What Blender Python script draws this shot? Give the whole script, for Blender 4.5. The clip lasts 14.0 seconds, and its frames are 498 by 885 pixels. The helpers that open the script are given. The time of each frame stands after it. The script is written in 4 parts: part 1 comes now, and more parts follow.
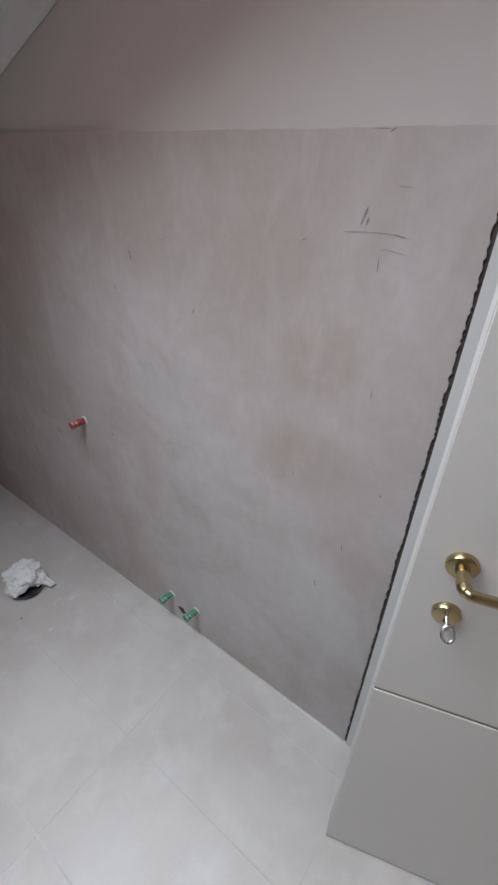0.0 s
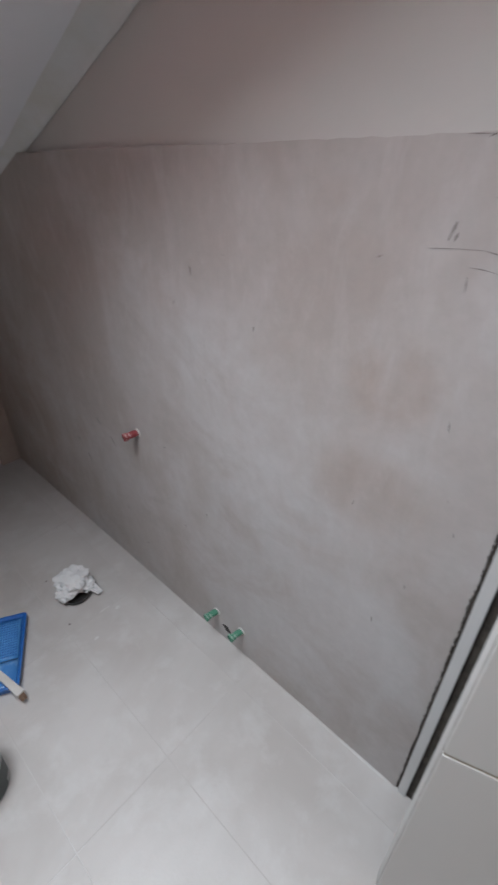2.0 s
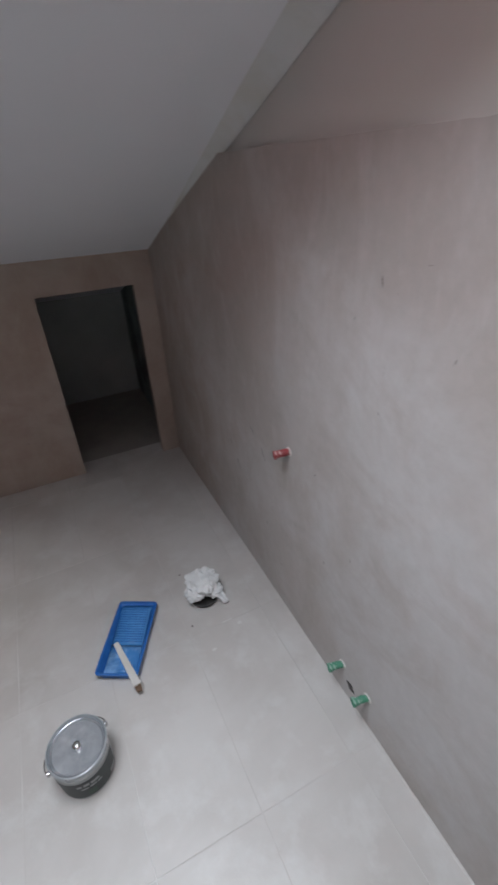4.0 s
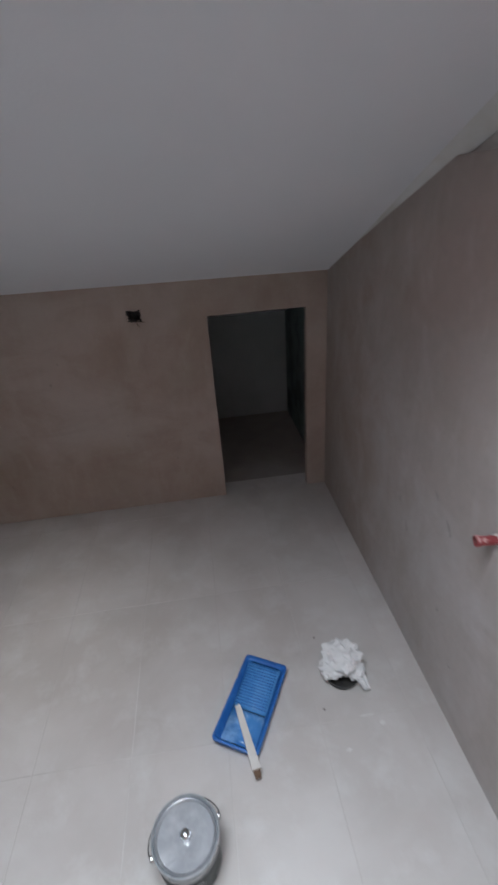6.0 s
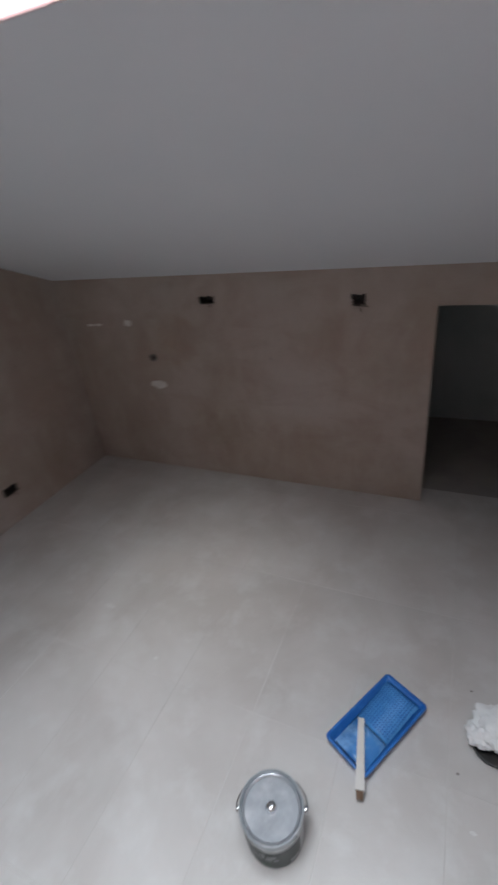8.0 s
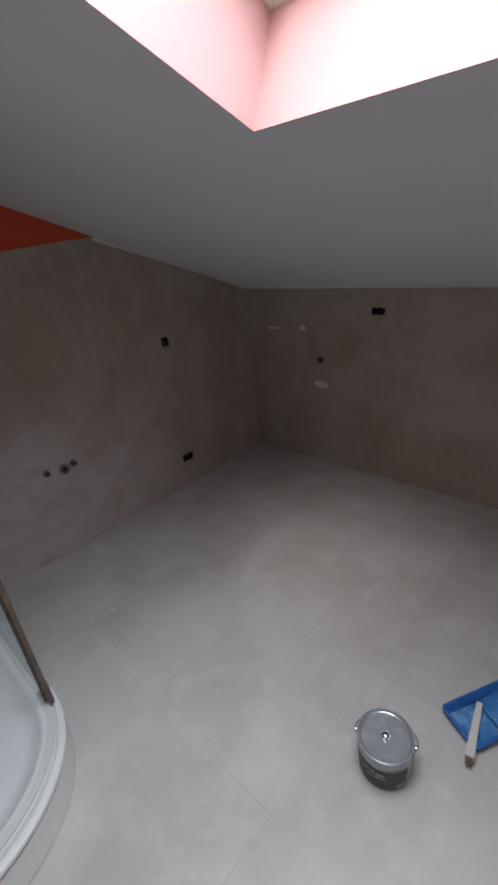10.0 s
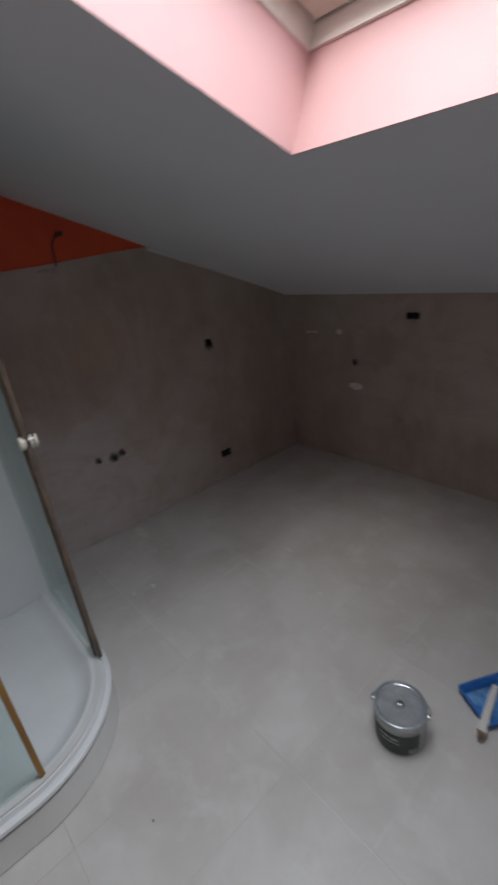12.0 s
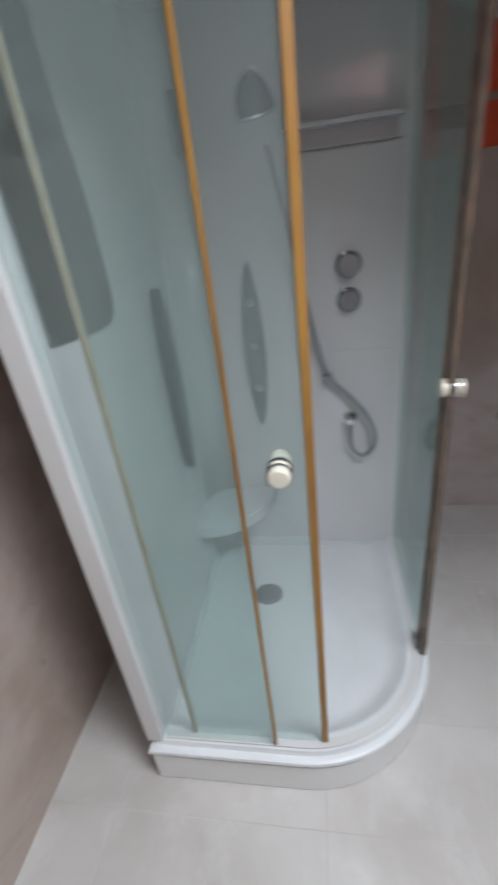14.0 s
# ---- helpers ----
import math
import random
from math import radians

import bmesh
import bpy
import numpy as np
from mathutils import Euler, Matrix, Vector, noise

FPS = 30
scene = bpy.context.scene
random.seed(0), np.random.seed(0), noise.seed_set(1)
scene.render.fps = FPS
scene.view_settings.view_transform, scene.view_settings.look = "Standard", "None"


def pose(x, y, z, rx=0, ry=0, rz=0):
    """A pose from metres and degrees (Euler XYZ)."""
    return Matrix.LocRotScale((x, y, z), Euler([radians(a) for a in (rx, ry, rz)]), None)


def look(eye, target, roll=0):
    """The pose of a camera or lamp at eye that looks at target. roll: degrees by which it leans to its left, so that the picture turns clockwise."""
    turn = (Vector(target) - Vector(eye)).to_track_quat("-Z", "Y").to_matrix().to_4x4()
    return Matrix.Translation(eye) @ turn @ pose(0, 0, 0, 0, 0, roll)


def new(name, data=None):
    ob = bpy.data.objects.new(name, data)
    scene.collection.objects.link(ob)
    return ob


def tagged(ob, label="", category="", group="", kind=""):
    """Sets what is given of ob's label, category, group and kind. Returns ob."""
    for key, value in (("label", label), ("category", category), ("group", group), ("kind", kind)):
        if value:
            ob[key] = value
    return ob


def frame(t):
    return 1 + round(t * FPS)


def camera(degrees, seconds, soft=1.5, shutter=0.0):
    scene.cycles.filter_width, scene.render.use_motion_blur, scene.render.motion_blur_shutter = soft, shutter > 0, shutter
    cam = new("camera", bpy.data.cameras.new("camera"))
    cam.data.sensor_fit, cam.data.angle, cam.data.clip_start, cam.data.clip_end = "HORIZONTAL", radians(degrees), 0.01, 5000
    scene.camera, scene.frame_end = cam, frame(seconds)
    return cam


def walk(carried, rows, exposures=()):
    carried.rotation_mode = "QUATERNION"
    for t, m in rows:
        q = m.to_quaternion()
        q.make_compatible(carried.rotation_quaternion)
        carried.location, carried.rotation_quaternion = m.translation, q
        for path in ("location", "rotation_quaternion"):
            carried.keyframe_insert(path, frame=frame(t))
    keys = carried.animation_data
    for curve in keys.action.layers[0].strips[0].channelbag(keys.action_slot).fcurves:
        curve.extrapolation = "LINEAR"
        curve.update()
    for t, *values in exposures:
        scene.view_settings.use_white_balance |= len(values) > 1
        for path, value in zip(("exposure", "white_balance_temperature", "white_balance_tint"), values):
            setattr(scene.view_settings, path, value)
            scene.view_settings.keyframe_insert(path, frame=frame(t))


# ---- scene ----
PATH = [
    (0, (-0.697, -2.598, 1.511), (0.652, -1.608, 0.416), 1.2),
    (0.5, (-0.701, -2.599, 1.516), (0.653, -1.602, 0.434), 0.8),
    (1, (-0.695, -2.591, 1.514), (0.649, -1.574, 0.438), 0.5),
    (1.5, (-0.696, -2.573, 1.515), (0.614, -1.504, 0.447), 0.2),
    (2, (-0.664, -2.536, 1.519), (0.563, -1.384, 0.44), -0.6),
    (2.5, (-0.633, -2.507, 1.505), (0.478, -1.226, 0.444), -1.8),
    (3, (-0.575, -2.45, 1.505), (0.39, -1.064, 0.434), -2.4),
    (5.5, (-0.597, -2.233, 1.492), (-0.301, -0.51, 0.52), -4.2),
    (6, (-0.63, -2.114, 1.484), (-0.464, -0.366, 0.526), -4.4),
    (6.5, (-0.654, -2.038, 1.468), (-0.539, -0.285, 0.513), -4.0),
    (7, (-0.645, -1.996, 1.483), (-0.71, -0.243, 0.52), -4.1),
    (7.5, (-0.633, -2.014, 1.491), (-1.079, -0.317, 0.532), -5.3),
    (8, (-0.509, -2.062, 1.496), (-1.307, -0.494, 0.544), -7.2),
    (8.5, (-0.486, -2.152, 1.515), (-1.56, -0.736, 0.597), -7.0),
    (9, (-0.547, -2.249, 1.522), (-1.784, -0.956, 0.63), -5.7),
    (11.5, (-0.222, -2.482, 1.525), (-1.579, -1.229, 0.758), -7.8),
    (12, (-0.302, -2.495, 1.518), (-1.737, -1.337, 0.741), -7.3),
    (12.5, (-0.461, -2.46, 1.506), (-2.005, -1.475, 0.703), -5.4),
    (13, (-0.588, -2.47, 1.493), (-2.271, -1.799, 0.645), -4.6),
    (13.5, (-0.684, -2.513, 1.475), (-2.463, -2.371, 0.574), -5.2),
    (14, (-0.736, -2.503, 1.473), (-2.48, -2.84, 0.552), -7.2),
]
cam = camera(59.0, 14.0, soft=2.6, shutter=0.8)
EXPOSURE = [
    (0, 0.08, 6500, 10), (2, 0.14, 6500, 10), (3, 0.22, 6450, 10), (5.5, 0.15, 6400, 10), (6.5, 0.58, 6270, 10), (7.5, 0.68, 6270, 9), (8.0, 0.34, 6350, 9),
    (8.5, -0.14, 6500, 10), (9.2, -0.10, 6550, 11), (11.5, -0.52, 6550, 11), (12.0, -0.60, 6550, 10), (12.5, -0.34, 6550, 10), (13, 0.02, 6580, 11), (13.5, 0.30, 6600, 11), (14, 0.28, 6550, 10),
]
walk(cam, [(t, look(eye, target, roll)) for t, eye, target, roll in PATH], EXPOSURE)

# ---- light ----
SLOPE_X, SLOPE_Y, CEIL0 = -0.012, -0.383, 1.183


def ceil_z(x, y):
    return CEIL0 + SLOPE_X * x + SLOPE_Y * y


world = bpy.data.worlds.new("overcast")
scene.world = world
world.use_nodes = True
wn = world.node_tree.nodes
sky_node = wn.new("ShaderNodeTexSky")
sky_node.sky_type = "NISHITA"
sky_node.sun_disc = False
sky_node.sun_elevation = radians(58)
sky_node.sun_rotation = radians(150)
sky_node.dust_density = 6.0
world.node_tree.links.new(sky_node.outputs[0], wn["Background"].inputs[0])
wn["Background"].inputs[1].default_value = 0.14

# the skylight's own axes: U along the eaves, V up the slope, N out of the roof
NV = Vector((-SLOPE_X, -SLOPE_Y, 1)).normalized()
UV = Vector((1, 0, SLOPE_X)).normalized()
VV = UV.cross(NV)
UV, VV = (UV * math.cos(0.020) - VV * math.sin(0.020)), (VV * math.cos(0.020) + UV * math.sin(0.020))
SKY_O = Vector((-1.251, -1.452, ceil_z(-1.251, -1.452)))
SKY_W, SKY_L, REVEAL = 0.82, 1.20, 0.247


def roof(u, v, n):
    return SKY_O + UV * u + VV * v + NV * n


lamp_data = bpy.data.lights.new("sky_light", "AREA")
lamp_data.shape = "RECTANGLE"
lamp_data.size, lamp_data.size_y = SKY_W - 0.12, SKY_L - 0.14
lamp_data.energy = 26
lamp_data.spread = radians(140)
lamp_data.color = (0.865, 0.93, 1.0)
lamp = new("sky_light", lamp_data)
lamp.matrix_world = look(roof(SKY_W / 2, SKY_L / 2, REVEAL + 0.20), roof(SKY_W / 2, SKY_L / 2, 0))
sun_data = bpy.data.lights.new("sun", "SUN")
sun_data.energy, sun_data.angle, sun_data.color = 0.95, radians(24), (0.90, 0.955, 1.0)
sun = new("sun", sun_data)
sun.matrix_world = look((0.32, -0.55, 6), (0, 0, 5))
WALL_C = -2.737


# ---- materials ----
def material(name, color, rough=0.6, metal=0.0, second=None, scale=2.0, third=None, scale3=14.0, amount3=0.5,
             world=False, bump=0.0, bump_scale=60.0, stretch=(1, 1, 1), rand=0.0, coat=0.0, rough_var=0.0, sharp=(0.35, 0.7)):
    m = bpy.data.materials.new(name)
    m.use_nodes = True
    nt = m.node_tree
    bsdf = nt.nodes["Principled BSDF"]
    link = nt.links.new
    bsdf.inputs["Roughness"].default_value = rough
    bsdf.inputs["Metallic"].default_value = metal
    bsdf.inputs["Coat Weight"].default_value = coat
    coord = nt.nodes.new("ShaderNodeTexCoord")
    mapping = nt.nodes.new("ShaderNodeMapping")
    mapping.inputs["Scale"].default_value = stretch
    if world:
        where = nt.nodes.new("ShaderNodeNewGeometry")
        link(where.outputs["Position"], mapping.inputs[0])
    else:
        link(coord.outputs["Object"], mapping.inputs[0])

    def noise_at(s, detail=6.0, distort=0.0, r=0.55):
        n = nt.nodes.new("ShaderNodeTexNoise")
        n.inputs["Scale"].default_value = s
        n.inputs["Detail"].default_value = detail
        n.inputs["Roughness"].default_value = r
        n.inputs["Distortion"].default_value = distort
        link(mapping.outputs[0], n.inputs["Vector"])
        return n

    def ramp(fac, lo, hi):
        r = nt.nodes.new("ShaderNodeMapRange")
        r.inputs[1].default_value, r.inputs[2].default_value = lo, hi
        link(fac, r.inputs[0])
        return r.outputs[0]

    def mix(fac, a, b, kind="MIX"):
        x = nt.nodes.new("ShaderNodeMix")
        x.data_type = "RGBA"
        x.blend_type = kind
        for socket, value in ((x.inputs[0], fac), (x.inputs[6], a), (x.inputs[7], b)):
            if isinstance(value, (int, float)):
                socket.default_value = value
            elif isinstance(value, (tuple, list)):
                socket.default_value = (*value[:3], 1)
            else:
                link(value, socket)
        return x.outputs[2]

    out = None
    if second:
        out = mix(ramp(noise_at(scale, 7, 0.4).outputs[0], *sharp), color, second)
    if third:
        f = nt.nodes.new("ShaderNodeMath")
        f.operation = "MULTIPLY"
        link(ramp(noise_at(scale3, 8, 0.2, 0.65).outputs[0], 0.5, 0.75), f.inputs[0])
        f.inputs[1].default_value = amount3
        out = mix(f.outputs[0], out or color, third)
    if rand:
        info = nt.nodes.new("ShaderNodeObjectInfo")
        tone = nt.nodes.new("ShaderNodeMapRange")
        tone.inputs[3].default_value, tone.inputs[4].default_value = 1 - rand, 1 + rand
        link(info.outputs["Random"], tone.inputs[0])
        out = mix(1.0, out or color, tone.outputs[0], "MULTIPLY")
    if out is None:
        bsdf.inputs["Base Color"].default_value = (*color, 1)
    else:
        link(out, bsdf.inputs["Base Color"])
    if rough_var:
        r = nt.nodes.new("ShaderNodeMapRange")
        r.inputs[3].default_value, r.inputs[4].default_value = rough - rough_var, rough + rough_var
        link(noise_at(6.0).outputs[0], r.inputs[0])
        link(r.outputs[0], bsdf.inputs["Roughness"])
    if bump:
        b = nt.nodes.new("ShaderNodeBump")
        b.inputs["Strength"].default_value = bump
        b.inputs["Distance"].default_value = 0.01
        add = nt.nodes.new("ShaderNodeMath")
        add.operation = "ADD"
        link(noise_at(bump_scale, 4).outputs[0], add.inputs[0])
        big = noise_at(bump_scale / 14, 3)
        link(big.outputs[0], add.inputs[1])
        link(add.outputs[0], b.inputs["Height"])
        link(b.outputs[0], bsdf.inputs["Normal"])
    return m


def plaster_material(name, base, stain, pale, red, patches=(), streak=0.32, fine=0.05):
    """Raw skim coat: trowel sweeps, brown clouds, pale chalky smears, hairlines.
    patches: (centre, radius, colour, strength) for stains, later skims and painted shade with a place of their own."""
    m = material(name, base, 0.92, second=stain, scale=1.6, bump=0.05, bump_scale=22, sharp=(0.44, 0.66))
    nt = m.node_tree
    link = nt.links.new
    bsdf = nt.nodes["Principled BSDF"]
    coord = nt.nodes.new("ShaderNodeTexCoord")

    def noise_at(scale, detail, stretch=(1, 1, 1), turn=(0, 0, 0), distort=0.0, r=0.6):
        mp = nt.nodes.new("ShaderNodeMapping")
        mp.inputs["Scale"].default_value, mp.inputs["Rotation"].default_value = stretch, turn
        link(coord.outputs["Object"], mp.inputs[0])
        n = nt.nodes.new("ShaderNodeTexNoise")
        n.inputs["Scale"].default_value, n.inputs["Detail"].default_value = scale, detail
        n.inputs["Distortion"].default_value, n.inputs["Roughness"].default_value = distort, r
        link(mp.outputs[0], n.inputs["Vector"])
        return n.outputs[0]

    def remap(value, a, b, lo=0.0, hi=1.0, soft=False):
        g = nt.nodes.new("ShaderNodeMapRange")
        if soft:
            g.interpolation_type = "SMOOTHSTEP"
        for k, q in enumerate((a, b, lo, hi)):
            g.inputs[k + 1].default_value = q
        link(value, g.inputs[0])
        return g.outputs[0]

    def blend(fac, a, b, kind="MIX"):
        x = nt.nodes.new("ShaderNodeMix")
        x.data_type, x.blend_type = "RGBA", kind
        for socket, value in ((x.inputs[0], fac), (x.inputs[6], a), (x.inputs[7], b)):
            if isinstance(value, (int, float)):
                socket.default_value = value
            elif isinstance(value, tuple):
                socket.default_value = (*value, 1)
            else:
                link(value, socket)
        return x.outputs[2]

    tone = bsdf.inputs["Base Color"].links[0].from_socket
    for centre, radius, colour, strength in patches:
        mp = nt.nodes.new("ShaderNodeVectorMath")
        mp.operation = "SUBTRACT"
        link(coord.outputs["Object"], mp.inputs[0])
        mp.inputs[1].default_value = centre
        sc = nt.nodes.new("ShaderNodeVectorMath")
        sc.operation = "DIVIDE"
        link(mp.outputs[0], sc.inputs[0])
        sc.inputs[1].default_value = radius
        ln = nt.nodes.new("ShaderNodeVectorMath")
        ln.operation = "LENGTH"
        link(sc.outputs[0], ln.inputs[0])
        wob = nt.nodes.new("ShaderNodeMath")
        wob.operation = "ADD"
        link(ln.outputs["Value"], wob.inputs[0])
        link(remap(noise_at(4.5, 6, distort=0.5), 0.25, 0.75, -0.45, 0.45), wob.inputs[1])
        tone = blend(remap(wob.outputs[0], 1.15, 0.45, 0.0, strength, True), tone, colour)
    # wide crossing trowel sweeps, then upright strokes, then chalky smears
    tone = blend(remap(noise_at(2.6, 9, (1, 1, 2.0), (0.5, 0.3, 0.2), 1.1), 0.45, 0.66, 0, 0.75), tone, red)
    tone = blend(remap(noise_at(3.0, 8, (1.5, 1.5, 0.75), (0.25, 0, 0), 0.6), 0.47, 0.68, 0, streak), tone, pale)
    tone = blend(remap(noise_at(8, 8, (1.9, 1.9, 0.7), (-0.4, 0, 0), 0.5, 0.7), 0.52, 0.70, 0, streak * 0.8), tone, pale)
    tone = blend(1.0, tone, remap(noise_at(30, 9, r=0.7), 0.28, 0.72, 1 - fine, 1 + fine), "MULTIPLY")
    # small dark pits and nicks
    tone = blend(remap(noise_at(26, 3, (1, 1, 0.6), (0.4, 0, 0), 0.0, 0.5), 0.735, 0.775, 0, 0.45), tone, (0.22, 0.19, 0.175))
    link(tone, bsdf.inputs["Base Color"])
    return m


def glass_material(name, tint, haze=0.0, gloss=1.0):
    m = bpy.data.materials.new(name)
    m.use_nodes = True
    nt = m.node_tree
    nt.nodes.remove(nt.nodes["Principled BSDF"])
    out = nt.nodes["Material Output"]
    link = nt.links.new
    clear = nt.nodes.new("ShaderNodeBsdfTransparent")
    clear.inputs[0].default_value = (*tint, 1)
    shine = nt.nodes.new("ShaderNodeBsdfGlossy")
    shine.inputs["Roughness"].default_value = 0.03
    film = nt.nodes.new("ShaderNodeBsdfDiffuse")
    film.inputs[0].default_value = (0.72, 0.80, 0.79, 1)
    facing = nt.nodes.new("ShaderNodeLayerWeight")
    facing.inputs[0].default_value = 0.5
    power = nt.nodes.new("ShaderNodeMath")
    power.operation = "POWER"
    power.inputs[1].default_value = 4.0
    link(facing.outputs["Facing"], power.inputs[0])
    fres = nt.nodes.new("ShaderNodeMath")
    fres.operation = "MULTIPLY_ADD"
    fres.inputs[1].default_value, fres.inputs[2].default_value = 0.8 * gloss, 0.035 * gloss
    link(power.outputs[0], fres.inputs[0])
    veil = nt.nodes.new("ShaderNodeMixShader")
    coord = nt.nodes.new("ShaderNodeTexCoord")
    ns = nt.nodes.new("ShaderNodeTexNoise")
    ns.inputs["Scale"].default_value = 3.5
    ns.inputs["Detail"].default_value = 6
    link(coord.outputs["Object"], ns.inputs["Vector"])
    mr = nt.nodes.new("ShaderNodeMapRange")
    mr.inputs[3].default_value, mr.inputs[4].default_value = haze * 0.5, haze * 1.5
    link(ns.outputs[0], mr.inputs[0])
    link(mr.outputs[0], veil.inputs[0])
    link(clear.outputs[0], veil.inputs[1])
    link(film.outputs[0], veil.inputs[2])
    top = nt.nodes.new("ShaderNodeMixShader")
    link(fres.outputs[0], top.inputs[0])
    link(veil.outputs[0], top.inputs[1])
    link(shine.outputs[0], top.inputs[2])
    link(top.outputs[0], out.inputs[0])
    return m


CLOUD_BROWN, WARM_STAIN = (0.395, 0.322, 0.278), (0.405, 0.358, 0.330)
PLASTER_A = plaster_material("grey_plaster", (0.500, 0.470, 0.458), (0.425, 0.382, 0.352), (0.585, 0.578, 0.58), (0.428, 0.390, 0.368), (
    # darker and browner towards the knee wall corner
    ((0, -0.05, 0.55), (0.5, 0.85, 1.1), CLOUD_BROWN, 0.85),
    ((0, -0.95, 1.35), (0.5, 0.75, 0.32), CLOUD_BROWN, 0.6),
    ((0, -1.75, 1.50), (0.5, 0.90, 0.22), WARM_STAIN, 0.7),
    ((0, -2.25, 1.18), (0.3, 0.09, 0.10), CLOUD_BROWN, 0.6),
    ((0, -2.22, 0.95), (0.3, 0.13, 0.11), CLOUD_BROWN, 0.55),
    ((0, -2.10, 0.45), (0.5, 0.55, 0.45), (0.53, 0.52, 0.52), 0.75),
    ((0, -1.85, 0.95), (0.5, 0.30, 0.30), (0.545, 0.535, 0.53), 0.7),
    ((0, -1.95, 1.33), (0.4, 0.35, 0.10), WARM_STAIN, 0.55)))
PLASTER_B = plaster_material("brown_plaster", (0.475, 0.396, 0.350), (0.372, 0.283, 0.228), (0.545, 0.480, 0.445), (0.405, 0.315, 0.268), (
    ((-1.93, 0, 0.86), (0.13, 0.5, 0.16), (0.375, 0.262, 0.190), 0.65),
    ((-2.55, 0, 0.55), (0.40, 0.5, 0.60), (0.400, 0.315, 0.265), 0.6),
    ((-1.20, 0, 0.55), (0.45, 0.5, 0.30), (0.505, 0.430, 0.390), 0.6),
    # darker along the wall's foot: occlusion shade put into the colour
    ((-1.10, 0, 0.12), (0.80, 0.5, 0.16), (0.420, 0.330, 0.275), 0.6)), 0.3, 0.035)
DAB_TAN = material("tan_filler", (0.44, 0.30, 0.235), 0.9, second=(0.36, 0.21, 0.15), scale=30, bump=0.2)
DAB_GREY = material("grey_filler", (0.42, 0.375, 0.35), 0.9, second=(0.34, 0.29, 0.26), scale=30, bump=0.2)
PLASTER_C = plaster_material("patchy_brown_plaster", (0.475, 0.398, 0.355), (0.385, 0.300, 0.248), (0.54, 0.485, 0.458), (0.42, 0.335, 0.292), (
    ((WALL_C, -1.85, 0.30), (0.5, 0.85, 0.62), (0.560, 0.500, 0.498), 0.85),
    ((WALL_C, -1.10, 0.30), (0.5, 0.32, 0.30), (0.535, 0.475, 0.468), 0.6),
    ((WALL_C, -1.45, 1.15), (0.5, 0.50, 0.24), (0.440, 0.335, 0.272), 0.75),
    # dark far end by the knee wall, shadow painted into the plaster tone
    ((WALL_C, -0.35, 0.75), (0.5, 0.45, 0.62), (0.375, 0.290, 0.242), 0.75)), 0.3, 0.035)
PAINT_CREAM = material("cream_wall_paint", (0.55, 0.533, 0.505), 0.85, second=(0.49, 0.465, 0.445), scale=1.2, bump=0.08, bump_scale=90)
PAINT_ORANGE = material("orange_wall_paint", (0.75, 0.098, 0.032), 0.65, second=(0.67, 0.075, 0.025), scale=2.5, third=(0.66, 0.13, 0.05), scale3=30, bump=0.08, bump_scale=80)
CEILING_PAINT = material("ceiling_paint", (0.83, 0.836, 0.875), 0.85, second=(0.795, 0.80, 0.84), scale=1.1, bump=0.05, bump_scale=120)
COVE_FILLER = material("cove_filler", (0.71, 0.712, 0.715), 0.9, second=(0.61, 0.585, 0.525), scale=3.2, sharp=(0.46, 0.70), third=(0.67, 0.665, 0.65), scale3=9, bump=0.2, bump_scale=60)
PINK_PAINT = material("pink_reveal_paint", (0.70, 0.435, 0.43), 0.7, second=(0.67, 0.405, 0.40), scale=3, bump=0.06, bump_scale=100)
TILE = material("stone_tile", (0.585, 0.562, 0.545), 0.44, second=(0.492, 0.463, 0.442), scale=2.6, third=(0.66, 0.655, 0.645), scale3=7, amount3=0.6, world=True, bump=0.05, bump_scale=130, rand=0.025, rough_var=0.12, sharp=(0.38, 0.66))
GROUT = material("grout", (0.545, 0.518, 0.498), 0.7, second=(0.65, 0.635, 0.62), scale=1.4, sharp=(0.52, 0.64), third=(0.40, 0.38, 0.36), scale3=2.2, amount3=0.8, world=True, bump=0.1, bump_scale=200)
DUST = material("plaster_dust", (0.68, 0.67, 0.655), 0.95, second=(0.61, 0.595, 0.575), scale=40)
# darker than the tiles: the dimness of the eaves space is painted in
VOID_FLOOR_SHADE = material("void_floor_in_shade", (0.36, 0.335, 0.305), 0.8, second=(0.29, 0.27, 0.245), scale=5, bump=0.2)
VOID_WALL = material("grey_membrane", (0.44, 0.47, 0.47), 0.8, second=(0.36, 0.39, 0.39), scale=3, bump=0.1)
VOID_SIDE = material("dark_green_membrane", (0.17, 0.23, 0.23), 0.6, second=(0.08, 0.105, 0.11), scale=5, bump=0.3, bump_scale=20, sharp=(0.45, 0.6))
BLACK = material("black_plastic", (0.018, 0.018, 0.018), 0.6, second=(0.05, 0.045, 0.04), scale=60)
GAP = material("dark_foam_and_rebate_shade", (0.045, 0.038, 0.033), 0.95, second=(0.10, 0.085, 0.07), scale=40, bump=0.5, bump_scale=120)
DOOR_PAINT = material("white_door_lacquer", (0.66, 0.655, 0.635), 0.38, second=(0.63, 0.625, 0.605), scale=1.5, bump=0.015, bump_scale=40)
FRAME_PAINT = material("white_frame_lacquer", (0.66, 0.665, 0.66), 0.35, second=(0.62, 0.625, 0.62), scale=3)
GROOVE = material("groove_shadow_wood", (0.38, 0.33, 0.25), 0.5, second=(0.31, 0.27, 0.20), scale=20)
GOLD = material("satin_brass", (0.50, 0.40, 0.235), 0.27, 1.0, second=(0.42, 0.33, 0.18), scale=30, rough_var=0.06)
